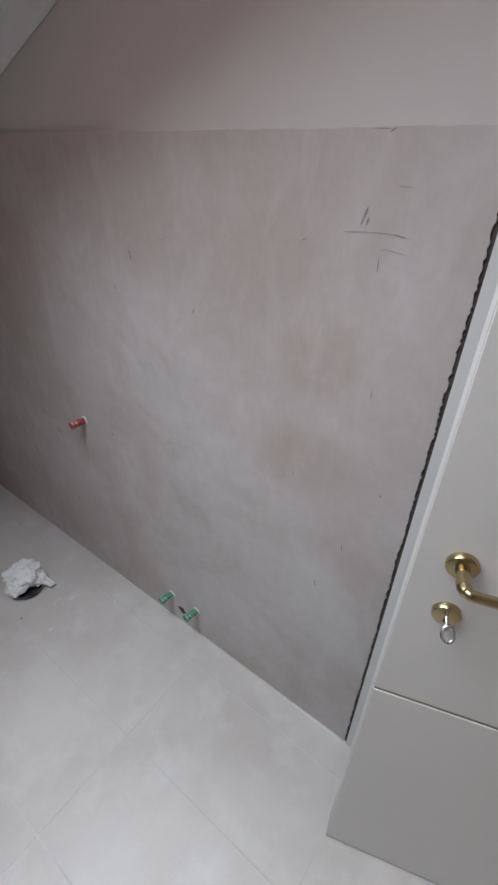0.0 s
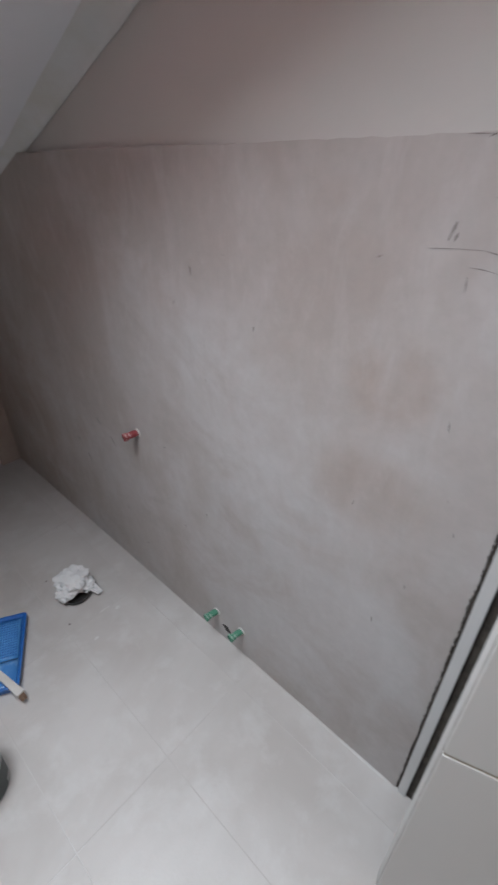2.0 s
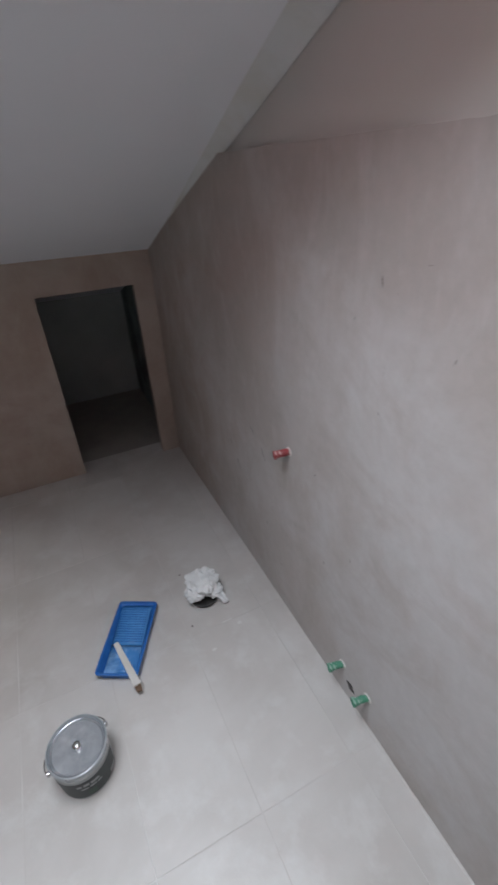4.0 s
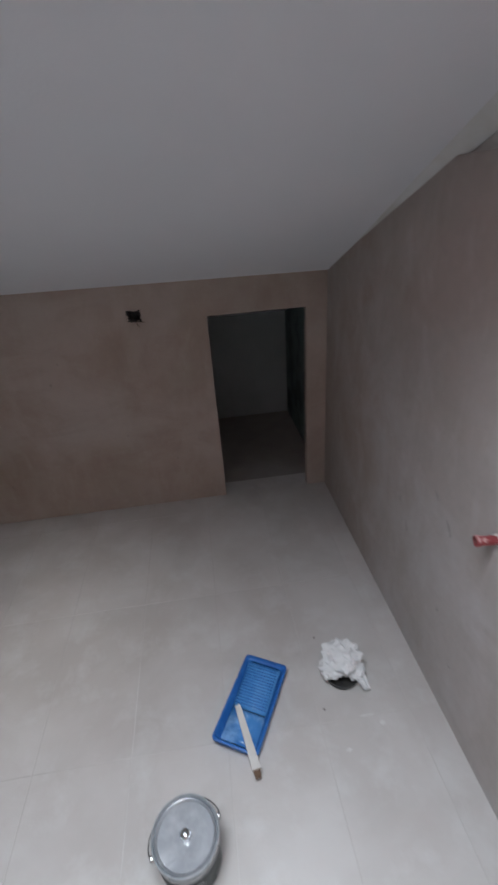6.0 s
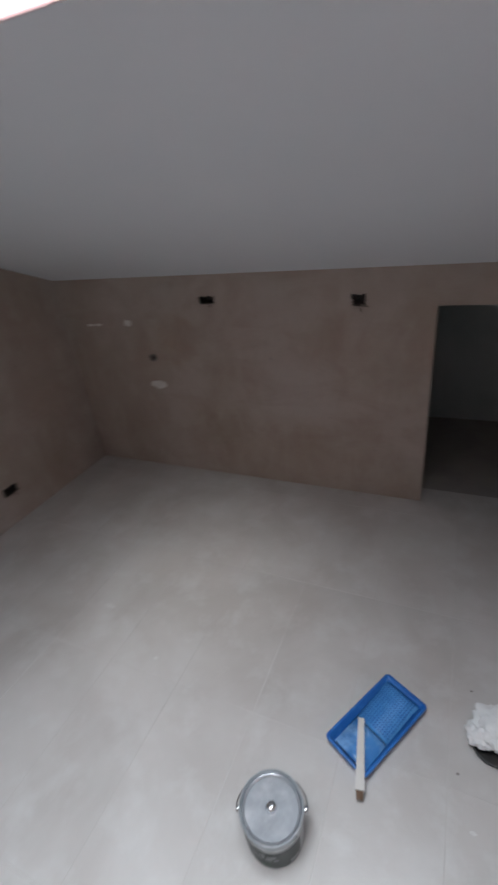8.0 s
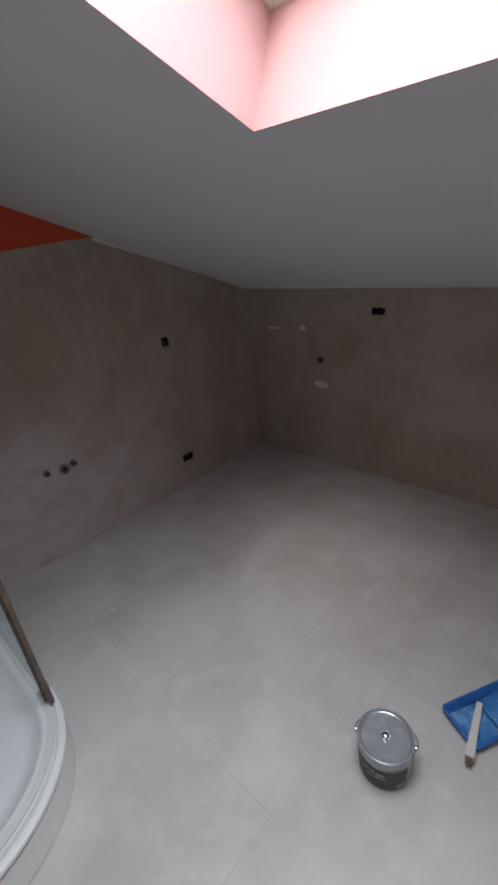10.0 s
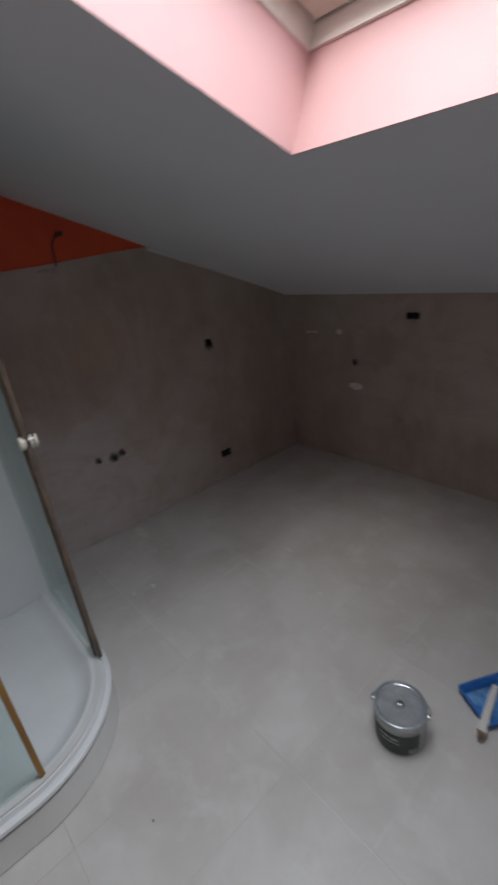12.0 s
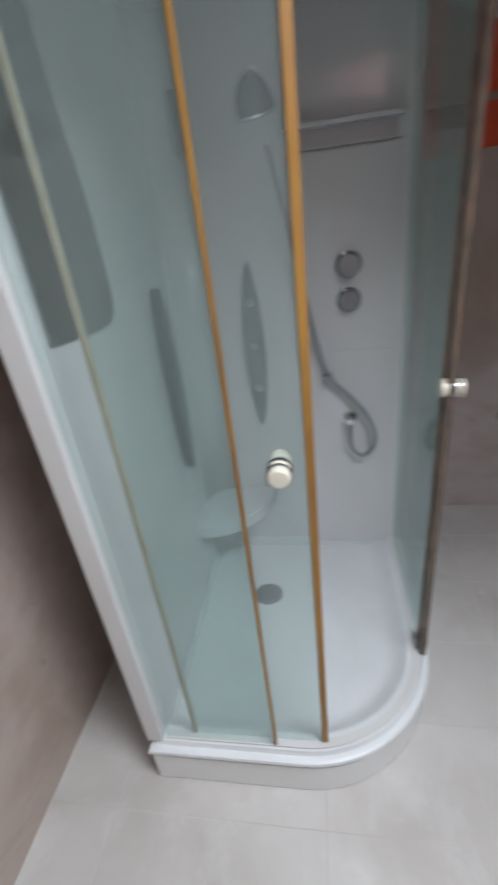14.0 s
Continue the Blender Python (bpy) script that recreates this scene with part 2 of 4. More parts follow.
STEEL = material("bare_steel", (0.62, 0.62, 0.63), 0.25, 1.0, second=(0.52, 0.52, 0.53), scale=30, rough_var=0.08)
CHROME = material("chrome", (0.72, 0.73, 0.74), 0.10, 1.0, second=(0.66, 0.67, 0.68), scale=30)
DULL_CHROME = material("dull_chrome", (0.36, 0.375, 0.39), 0.16, 1.0, second=(0.28, 0.295, 0.31), scale=25, rough_var=0.05)
DRAIN_GREY = material("grey_drain_cover", (0.27, 0.29, 0.30), 0.35, 0.4, second=(0.22, 0.24, 0.25), scale=30)
ACRYLIC = material("white_acrylic", (0.69, 0.69, 0.70), 0.16, second=(0.65, 0.65, 0.662), scale=2.2, coat=0.3, rough_var=0.05)
TRAY_WHITE = material("white_shower_tray", (0.75, 0.77, 0.785), 0.38, second=(0.70, 0.72, 0.735), scale=5, coat=0.08, bump=0.02, bump_scale=200)
SKIRT_WHITE = material("white_skirt", (0.82, 0.825, 0.82), 0.35, second=(0.77, 0.77, 0.76), scale=4)
SEAL = material("ochre_seal_strip", (0.34, 0.175, 0.035), 0.45, second=(0.25, 0.115, 0.025), scale=14, stretch=(1, 1, 0.3), third=(0.16, 0.08, 0.03), scale3=22, amount3=0.6)
SEAL_PALE = material("pale_seal_strip", (0.42, 0.38, 0.30), 0.5, second=(0.34, 0.28, 0.19), scale=14)
SEAL_DARK = material("grimy_seal", (0.10, 0.075, 0.06), 0.6, second=(0.20, 0.13, 0.09), scale=25)
GLASS = glass_material("green_tinted_glass", (0.875, 0.932, 0.922), 0.055)
GLASS_EDGE = glass_material("green_glass_side", (0.80, 0.905, 0.88), 0.07)
JET_GREY = material("smoked_grey_plastic", (0.20, 0.235, 0.24), 0.25, second=(0.26, 0.295, 0.30), scale=8)
JET_DARK = material("dark_grey_plastic", (0.035, 0.055, 0.06), 0.35, second=(0.06, 0.085, 0.09), scale=8)
MIRROR = material("dim_mirror", (0.33, 0.385, 0.38), 0.16, 1.0, second=(0.35, 0.42, 0.41), scale=4)
# greyer than the acrylic: the shade below the shelf is in this colour
SHELF_SHADE = material("grey_shelf_shade", (0.50, 0.47, 0.485), 0.3, second=(0.45, 0.42, 0.435), scale=6)
IVORY = material("ivory_plastic", (0.74, 0.70, 0.60), 0.3, second=(0.70, 0.65, 0.54), scale=20)
HOSE = material("grey_hose", (0.36, 0.37, 0.39), 0.35, 0.3, second=(0.30, 0.31, 0.33), scale=40)
BLUE = material("blue_plastic", (0.022, 0.15, 0.48), 0.35, second=(0.016, 0.11, 0.40), scale=9, third=(0.05, 0.22, 0.58), scale3=26, amount3=0.6)
BLUE_WET = material("wet_blue_liner", (0.08, 0.27, 0.62), 0.22, second=(0.26, 0.48, 0.78), scale=14, third=(0.02, 0.10, 0.32), scale3=20, amount3=0.8, sharp=(0.45, 0.62))
BLUE_RAMP = material("scuffed_blue_plastic", (0.075, 0.27, 0.62), 0.4, second=(0.11, 0.34, 0.68), scale=30, third=(0.02, 0.13, 0.42), scale3=40, amount3=0.6)
PAPER = material("white_paper", (0.80, 0.80, 0.80), 0.9, second=(0.74, 0.74, 0.75), scale=12, bump=0.15, bump_scale=150)
BRUSH_WHITE = material("white_brush_handle", (0.72, 0.70, 0.67), 0.5, second=(0.64, 0.615, 0.58), scale=15)
BRISTLE = material("brown_bristle", (0.16, 0.095, 0.06), 0.9, second=(0.24, 0.16, 0.11), scale=60, stretch=(1, 1, 0.2))
# the paler second tone paints mottled sky highlights on the lid
LID = material("grey_lid_with_sheen", (0.54, 0.57, 0.61), 0.22, 0.70, second=(0.72, 0.75, 0.78), scale=26, rough_var=0.10, sharp=(0.45, 0.70), bump=0.05, bump_scale=70)
RIM = material("frosted_silver_rim", (0.46, 0.49, 0.515), 0.28, 0.3, second=(0.37, 0.40, 0.42), scale=30, rough_var=0.08)
TUB_GREY = material("silver_tub", (0.40, 0.415, 0.42), 0.30, 0.35, second=(0.31, 0.32, 0.325), scale=12)
LABEL = material("black_label", (0.018, 0.022, 0.024), 0.45, second=(0.035, 0.05, 0.045), scale=14)
LABEL_GREEN = material("dark_green_label", (0.03, 0.07, 0.045), 0.45, second=(0.02, 0.045, 0.03), scale=20)
LABEL_PALE = material("grey_label_print", (0.34, 0.35, 0.35), 0.5, second=(0.28, 0.29, 0.29), scale=30)
RED_PIPE = material("red_plastic", (0.30, 0.05, 0.055), 0.5, second=(0.55, 0.34, 0.33), scale=85, sharp=(0.52, 0.6))
GREEN_PIPE = material("green_plastic", (0.07, 0.25, 0.16), 0.5, second=(0.28, 0.42, 0.34), scale=85, sharp=(0.52, 0.6))
PIPE_BRASS = material("dull_grey_fitting", (0.15, 0.14, 0.135), 0.45, 0.5, second=(0.28, 0.27, 0.26), scale=40)
PATCH_WHITE = material("white_filler", (0.80, 0.77, 0.74), 0.9, second=(0.70, 0.66, 0.62), scale=25, bump=0.2)
SCRATCH = material("grey_scratch", (0.19, 0.165, 0.155), 0.9, second=(0.33, 0.30, 0.285), scale=60)
CABLE = material("dark_cable", (0.05, 0.03, 0.025), 0.5, second=(0.10, 0.06, 0.05), scale=40)
WOOD_FRAME = material("whitewashed_pine", (0.84, 0.815, 0.76), 0.5, second=(0.78, 0.745, 0.68), scale=4, stretch=(1, 6, 6), bump=0.05)
SASH_WOOD = material("sash_pine", (0.74, 0.68, 0.60), 0.5, second=(0.66, 0.60, 0.51), scale=4, stretch=(1, 6, 6))
PANE = glass_material("window_glass", (0.94, 0.96, 0.95), 0.0)


# ---- mesh helpers ----
def shade(me, angle=35):
    for p in me.polygons:
        p.use_smooth = True
    me.set_sharp_from_angle(angle=radians(angle))


def part(name, bm, mat, parent=None, label="", smooth=True):
    me = bpy.data.meshes.new(name)
    bmesh.ops.recalc_face_normals(bm, faces=bm.faces)
    bm.to_mesh(me)
    bm.free()
    me.materials.append(mat)
    if smooth:
        shade(me)
    ob = new(name, me)
    if parent is not None:
        ob.parent = parent
    if label:
        tagged(ob, label)
    return ob


def thing(name, label, category, at=(0, 0, 0), rz=0.0, group="", kind=""):
    e = new(name)
    e.empty_display_size = 0.05
    e.matrix_world = pose(*at, 0, 0, rz)
    return tagged(e, label, category, group, kind)


def hexa(bm, corners):
    """A closed block from eight corners: the lower four in order, then the upper four."""
    v = [bm.verts.new(c) for c in corners]
    for q in ((3, 2, 1, 0), (4, 5, 6, 7), (0, 1, 5, 4), (1, 2, 6, 5), (2, 3, 7, 6), (3, 0, 4, 7)):
        bm.faces.new([v[i] for i in q])
    return v


def block(bm, x0, x1, y0, y1, z0, z1):
    return hexa(bm, [(x0, y0, z0), (x1, y0, z0), (x1, y1, z0), (x0, y1, z0), (x0, y0, z1), (x1, y0, z1), (x1, y1, z1), (x0, y1, z1)])


def rounded(bm, width=0.004, segments=2):
    edges = [e for e in bm.edges if e.is_manifold and e.calc_face_angle(0) > radians(40)]
    bmesh.ops.bevel(bm, geom=edges, offset=width, segments=segments, affect="EDGES", clamp_overlap=True)
    return bm


def box_mesh(x0, x1, y0, y1, z0, z1, bevel=0.0, segments=2):
    bm = bmesh.new()
    block(bm, x0, x1, y0, y1, z0, z1)
    if bevel:
        rounded(bm, bevel, segments)
    return bm


def lathe(profile, n=32, closed=True):
    """Turn (radius, height) pairs round z."""
    bm = bmesh.new()
    rings = []
    for r, z in profile:
        if r < 1e-5:
            rings.append([bm.verts.new((0, 0, z))])
        else:
            rings.append([bm.verts.new((r * math.cos(2 * math.pi * i / n), r * math.sin(2 * math.pi * i / n), z)) for i in range(n)])
    for a, b in zip(rings, rings[1:]):
        for i in range(n):
            j = (i + 1) % n
            if len(a) == 1 and len(b) == 1:
                continue
            if len(a) == 1:
                bm.faces.new((a[0], b[i], b[j]))
            elif len(b) == 1:
                bm.faces.new((a[i], b[0], a[j]))
            else:
                bm.faces.new((a[i], b[i], b[j], a[j]))
    return bm


def turned(bm, m):
    bmesh.ops.transform(bm, matrix=m, verts=bm.verts)
    return bm


def sweep(points, radius, n=10, bm=None):
    """A round tube along points, with closed ends. radius: one number or one for each point."""
    bm = bm or bmesh.new()
    pts = [Vector(p) for p in points]
    radii = radius if isinstance(radius, (list, tuple)) else [radius] * len(pts)
    rings, side = [], None
    for i, p in enumerate(pts):
        along = (pts[min(i + 1, len(pts) - 1)] - pts[max(i - 1, 0)]).normalized()
        side = (side - along * side.dot(along)) if side else along.orthogonal()
        side.normalize()
        other = along.cross(side)
        rings.append([bm.verts.new(p + (side * math.cos(a) + other * math.sin(a)) * radii[i]) for a in (2 * math.pi * k / n for k in range(n))])
    for a, b in zip(rings, rings[1:]):
        for k in range(n):
            bm.faces.new((a[k], a[(k + 1) % n], b[(k + 1) % n], b[k]))
    bm.faces.new(rings[0][::-1])
    bm.faces.new(rings[-1])
    return bm


def smooth_line(points, steps=8):
    """A Catmull-Rom line through the points."""
    p = [Vector(q) for q in points]
    p = [p[0] * 2 - p[1]] + p + [p[-1] * 2 - p[-2]]
    out = []
    for i in range(1, len(p) - 2):
        for s in range(steps):
            t = s / steps
            a, b, c, d = p[i - 1:i + 3]
            out.append(0.5 * ((2 * b) + (c - a) * t + (2 * a - 5 * b + 4 * c - d) * t * t + (3 * b - a - 3 * c + d) * t ** 3))
    return out + [p[-2]]


def plate(outline, depth, bm=None):
    """A flat plate: an outline of 3D points in order, thickened by the vector depth."""
    bm = bm or bmesh.new()
    d = Vector(depth)
    lo = [bm.verts.new(p) for p in outline]
    hi = [bm.verts.new(Vector(p) + d) for p in outline]
    bm.faces.new(lo[::-1])
    bm.faces.new(hi)
    n = len(lo)
    for i in range(n):
        bm.faces.new((lo[i], lo[(i + 1) % n], hi[(i + 1) % n], hi[i]))
    return bm


def band(path_in, path_out, z0, z1, bm=None):
    """An upright strip of wall between two plan lines."""
    bm = bm or bmesh.new()
    cols = []
    for (xi, yi), (xo, yo) in zip(path_in, path_out):
        cols.append([bm.verts.new(c) for c in ((xi, yi, z0), (xo, yo, z0), (xo, yo, z1), (xi, yi, z1))])
    for a, b in zip(cols, cols[1:]):
        for k in range(4):
            bm.faces.new((a[k], b[k], b[(k + 1) % 4], a[(k + 1) % 4]))
    bm.faces.new(cols[0])
    bm.faces.new(cols[-1][::-1])
    return bm


def wall_cells(make, us, vs, holes, thick):
    """A slab split along us and vs, without the cells that lie in a hole (u0, u1, v0, v1); make(u, v, depth) gives a place."""
    bm = bmesh.new()
    us = sorted(set(us) | {h for hole in holes for h in hole[:2]})
    vs = sorted(set(vs) | {h for hole in holes for h in hole[2:]})
    solid = {}
    for i in range(len(us) - 1):
        for j in range(len(vs) - 1):
            uc, vc = (us[i] + us[i + 1]) / 2, (vs[j] + vs[j + 1]) / 2
            solid[i, j] = not any(h[0] < uc < h[1] and h[2] < vc < h[3] for h in holes)
    verts = {}

    def v(i, j, k):
        if (i, j, k) not in verts:
            verts[i, j, k] = bm.verts.new(make(us[i], vs[j], thick * k))
        return verts[i, j, k]

    for (i, j), ok in solid.items():
        if not ok:
            continue
        bm.faces.new((v(i, j, 0), v(i + 1, j, 0), v(i + 1, j + 1, 0), v(i, j + 1, 0)))
        bm.faces.new((v(i, j, 1), v(i, j + 1, 1), v(i + 1, j + 1, 1), v(i + 1, j, 1)))
        for di, dj, a, b in ((-1, 0, (i, j), (i, j + 1)), (1, 0, (i + 1, j), (i + 1, j + 1)), (0, -1, (i, j), (i + 1, j)), (0, 1, (i, j + 1), (i + 1, j + 1))):
            if not solid.get((i + di, j + dj), False):
                bm.faces.new((v(*a, 0), v(*b, 0), v(*b, 1), v(*a, 1)))
    return bm


def under_roof(bm, above=0.03):
    """Cut off what stands above the sloping ceiling."""
    bmesh.ops.bisect_plane(bm, geom=bm.verts[:] + bm.edges[:] + bm.faces[:], plane_co=SKY_O + NV * above, plane_no=NV, clear_outer=True)
    edges = [e for e in bm.edges if e.is_boundary]
    if edges:
        bmesh.ops.holes_fill(bm, edges=edges, sides=0)
    return bm


# ---- structure ----
WALL_D, VOID_BACK, HALL = -3.34, 1.045, 1.05
ZTOP = 2.7


def structure(ob, label, category):
    return tagged(ob, label, category, kind="structure")


# wall A: x = 0, with the doorway
DOOR_Y0, DOOR_Y1, DOOR_H = -3.312, -2.472, 2.08
bm = wall_cells(lambda u, v, d: (0.008 + d, u, v), [-3.45, -3.3, -2.0, -1.0, 0.0], [0, 1.0, ZTOP], [(DOOR_Y0, DOOR_Y1, -0.01, DOOR_H)], 0.13)
wall_a = part("wall_east", under_roof(bm), PAINT_CREAM)
structure(wall_a, "cream painted upper wall with a doorway, bare where plastered", "wall")

# plaster coat with a ragged end at the door lining and a wavy upper edge
rng = random.Random(5)
outline = [(0, 0.0, 0.0)]
z = 0.0
outline.append((0, -2.4725, 0.0))
for k in range(1, 330):
    z = k * 1.546 / 330
    outline.append((0, -2.4725 + rng.choice((0, 0, 0, -0.0015, 0.001, -0.0022)) + rng.uniform(-0.0009, 0.0006) + 0.0014 * noise.noise((z * 14, 0, 0)), z))
for k in range(120):
    y = -2.4725 + k * (2.4725 - 0.945) / 120
    outline.append((0, y, 1.545 + 0.0022 * noise.noise((y * 4, 3, 0)) + 0.0016 * noise.noise((y * 30, 8, 0)) + rng.uniform(-0.0005, 0.0005)))
outline += [(0, -0.945, 1.546), (0, -0.6, ceil_z(0, -0.6) + 0.01), (0, 0, ceil_z(0, 0) + 0.01)]
structure(part("wall_east_plaster", plate(outline, (0.0078, 0, 0)), PLASTER_A, smooth=False), "raw grey skim plaster with brown clouds and scratches", "plaster")
structure(part("wall_east_plaster", box_mesh(0.0, 0.0078, -3.338, -3.314, 0, 1.5), PLASTER_A), "raw grey skim plaster beside the doorway", "plaster")

# wall B: y = 0, the knee wall with the low opening and two recessed boxes
OPEN_X0, OPEN_X1, OPEN_Z = -0.583, -0.104, 1.025
BOX1, BOX2 = (-0.950, -0.884, 1.030, 1.084), (-1.744, -1.656, 1.056, 1.098)
bm = wall_cells(lambda u, v, d: (u, d, v), [WALL_C - 0.1, -2.0, -1.2, 0.0], [0, 0.5, 1.6], [(OPEN_X0, OPEN_X1, -0.01, OPEN_Z), BOX1, BOX2], 0.045)
structure(part("wall_north", under_roof(bm, 0.02), PLASTER_B, smooth=False), "low knee wall of raw brownish plaster with a low opening", "wall")

# wall C: x = WALL_C, orange above, plaster below
BOXC1, BOXC2 = (-0.796, -0.738, 0.985, 1.043), (-0.800, -0.710, 0.178, 0.232)
bm = wall_cells(lambda u, v, d: (WALL_C - 0.006 - d, u, v), [-3.45, -1.5, 0, 1.25], [0, 1.2, ZTOP], [BOXC1, BOXC2], 0.12)
structure(part("wall_west", under_roof(bm), PAINT_ORANGE), "orange painted upper wall under the sloping ceiling", "wall")


def c_top(y):
    return min(1.632 + 0.061 * (y + 1.09), ceil_z(WALL_C, y) + 0.012)


bm = wall_cells(lambda u, v, d: (WALL_C - d, u, v if v < 1.1 else c_top(u) + 0.003 * math.sin(u * 23)),
                [-3.45, -3.0, -2.6, -2.2, -1.9, -1.7, -1.5, -1.3, -1.09, -0.6, -0.3, 0.0], [0, 1.06, 1.2], [BOXC1, BOXC2], 0.0058)
structure(part("wall_west_plaster", bm, PLASTER_C, smooth=False), "raw brownish skim plaster with paler smears", "plaster")

# wall D behind the shower cabin
structure(part("wall_south", under_roof(box_mesh(WALL_C - 0.1, 0.14, WALL_D - 0.12, WALL_D, 0, ZTOP)), PLASTER_B), "raw plaster wall behind the shower cabin", "wall")

# the space behind the knee wall, and the hall behind the door
structure(part("wall_void_back", under_roof(box_mesh(WALL_C - 0.1, 0.14, VOID_BACK, VOID_BACK + 0.1, 0, 1.2)), VOID_WALL), "grey lined wall at the back of the eaves space", "wall")
structure(part("wall_void_side", under_roof(box_mesh(0.0, 0.13, 0.112, VOID_BACK, 0, 1.4)), VOID_SIDE), "dark green membrane lining the eaves space", "wall")
# unseen hall walls, added so that the gap at the door stays dark
structure(part("wall_hall", under_roof(box_mesh(HALL, HALL + 0.1, -3.55, -2.1, 0, ZTOP + 0.3)), PAINT_CREAM), "unseen hall wall added to close off light beyond the door", "wall")
structure(part("wall_hall_end", under_roof(box_mesh(0.14, HALL, -3.55, -3.45, 0, ZTOP + 0.3)), PAINT_CREAM), "unseen hall end wall added to close off light", "wall")
structure(part("wall_hall_side", under_roof(box_mesh(0.14, HALL, -2.2, -2.1, 0, ZTOP)), PAINT_CREAM), "unseen hall side wall added to close off light", "wall")

# sloping ceiling with the skylight's hole
bm = wall_cells(lambda u, v, d: roof(u, v, d), [-1.85, -0.9, 0.4, 1.3, 2.45], [-2.95, -1.5, 0.5, 1.4, 2.30],
                [(-0.003, SKY_W + 0.003, -0.003, SKY_L + 0.003)], 0.25)
ceiling = part("ceiling", bm, CEILING_PAINT, smooth=False)
structure(ceiling, "grey-white painted sloping attic ceiling", "ceiling")

# rounded filler where the ceiling meets the end walls
def cove(name, x_wall, sign, y0, y1, width, label):
    bm = bmesh.new()
    rows = []
    for k in range(41):
        y = y0 + (y1 - y0) * k / 40
        w = width * (1 + 0.12 * noise.noise((y * 2, x_wall, 0)) + 0.06 * noise.noise((y * 11, x_wall, 3)))
        grow = min(1.0, max(0.16, 0.16 + (abs(y) - 0.3) * 0.8))
        w *= grow
        ring = []
        for s in range(7):
            a = s / 6 * math.pi / 2
            dx, dz = w * (1 - math.sin(a)), w * 0.8 * (1 - math.cos(a))
            x = x_wall + sign * dx
            ring.append(bm.verts.new((x, y, ceil_z(x, y) + 0.002 - dz)))
        rows.append(ring)
    for a, b in zip(rows, rows[1:]):
        for i in range(6):
            bm.faces.new((a[i], a[i + 1], b[i + 1], b[i]))
    ob = part(name, bm, COVE_FILLER)
    solid = ob.modifiers.new("thick", "SOLIDIFY")
    solid.thickness, solid.offset = 0.004, 1
    return structure(ob, label, "trim")


cove("trim_cove_east", 0.004, -1, -0.02, -3.3, 0.064, "rounded stained filler along the ceiling edge")
cove("trim_cove_west", WALL_C - 0.002, 1, -0.02, -1.1, 0.05, "rounded grey filler along the ceiling edge")

# floor: grout bed, then single tiles
floor = part("floor", box_mesh(WALL_C - 0.1, HALL + 0.1, -3.55, 0.125, -0.12, -0.0008), GROUT)
structure(floor, "pale stone-look porcelain tiles dusted with plaster", "floor")
# floor goes on here, with the shade put into its colour
structure(part("floor_void", box_mesh(WALL_C - 0.1, 0.14, 0.125, VOID_BACK + 0.1, -0.12, -0.001), VOID_FLOOR_SHADE), "floor of the eaves space, its shade put in the colour", "floor")

# skylight: lining, frame, sash, pane
lining = new("window_1")
structure(lining, "roof window in a deep pink painted reveal", "window")


def roof_block(name, u0, u1, v0, v1, n0, n1, mat, parent, bevel=0.0, label=""):
    bm = bmesh.new()
    hexa(bm, [roof(u0, v0, n0), roof(u1, v0, n0), roof(u1, v1, n0), roof(u0, v1, n0), roof(u0, v0, n1), roof(u1, v0, n1), roof(u1, v1, n1), roof(u0, v1, n1)])
    if bevel:
        rounded(bm, bevel)
    return part(name, bm, mat, parent, label)


def roof_ring(name, inset, width, n0, n1, mat, bevel, label):
    u0, u1, v0, v1 = inset, SKY_W - inset, inset, SKY_L - inset
    w = width
    for a in ((u0, u1, v0, v0 + w), (u0, u1, v1 - w, v1), (u0, u0 + w, v0 + w, v1 - w), (u1 - w, u1, v0 + w, v1 - w)):
        roof_block(name, *a, n0, n1, mat, lining, bevel, label)


roof_ring("reveal_board", -0.003, 0.003, 0.0, REVEAL, PINK_PAINT, 0, "pink painted reveal")
roof_ring("window_frame", -0.010, 0.018, REVEAL, REVEAL + 0.095, WOOD_FRAME, 0.003, "whitewashed pine frame")
roof_ring("sash", 0.020, 0.055, REVEAL + 0.055, REVEAL + 0.11, SASH_WOOD, 0.004, "pine sash")
roof_ring("gasket", 0.009, 0.010, REVEAL + 0.085, REVEAL + 0.095, BLACK, 0, "black gasket")
pane = roof_block("pane", 0.07, SKY_W - 0.07, 0.07, SKY_L - 0.07, REVEAL + 0.088, REVEAL + 0.094, PANE, lining)
pane.visible_shadow = False
roof_block("latch", 0.115, 0.175, 0.008, 0.030, REVEAL + 0.060, REVEAL + 0.092, FRAME_PAINT, lining, 0.005, "white rounded latch")
roof_block("latch", 0.325, 0.425, 0.008, 0.022, REVEAL + 0.038, REVEAL + 0.078, STEEL, lining, 0.004, "grey metal catch plate")
roof_block("latch", 0.350, 0.400, 0.022, 0.030, REVEAL + 0.048, REVEAL + 0.068, JET_GREY, lining, 0.003, "dark catch tongue")



# ---- the door ----
trim = structure(new("door_1"), "white lacquered door standing ajar, brass lever handle", "door")
part("door_lining", box_mesh(-0.004, 0.150, -2.5035, -2.481, 0, 2.05, 0.002), FRAME_PAINT, trim)
# near-black stop: the shadow line between lining and leaf is its colour
part("door_stop", box_mesh(0.004, 0.150, -2.523, -2.5035, 0, 2.03, 0.002), GAP, trim, "dark rebate strip, its shade put in the colour")
part("door_lining", box_mesh(-0.004, 0.150, -3.312, -3.286, 0, 2.05, 0.002), FRAME_PAINT, trim)
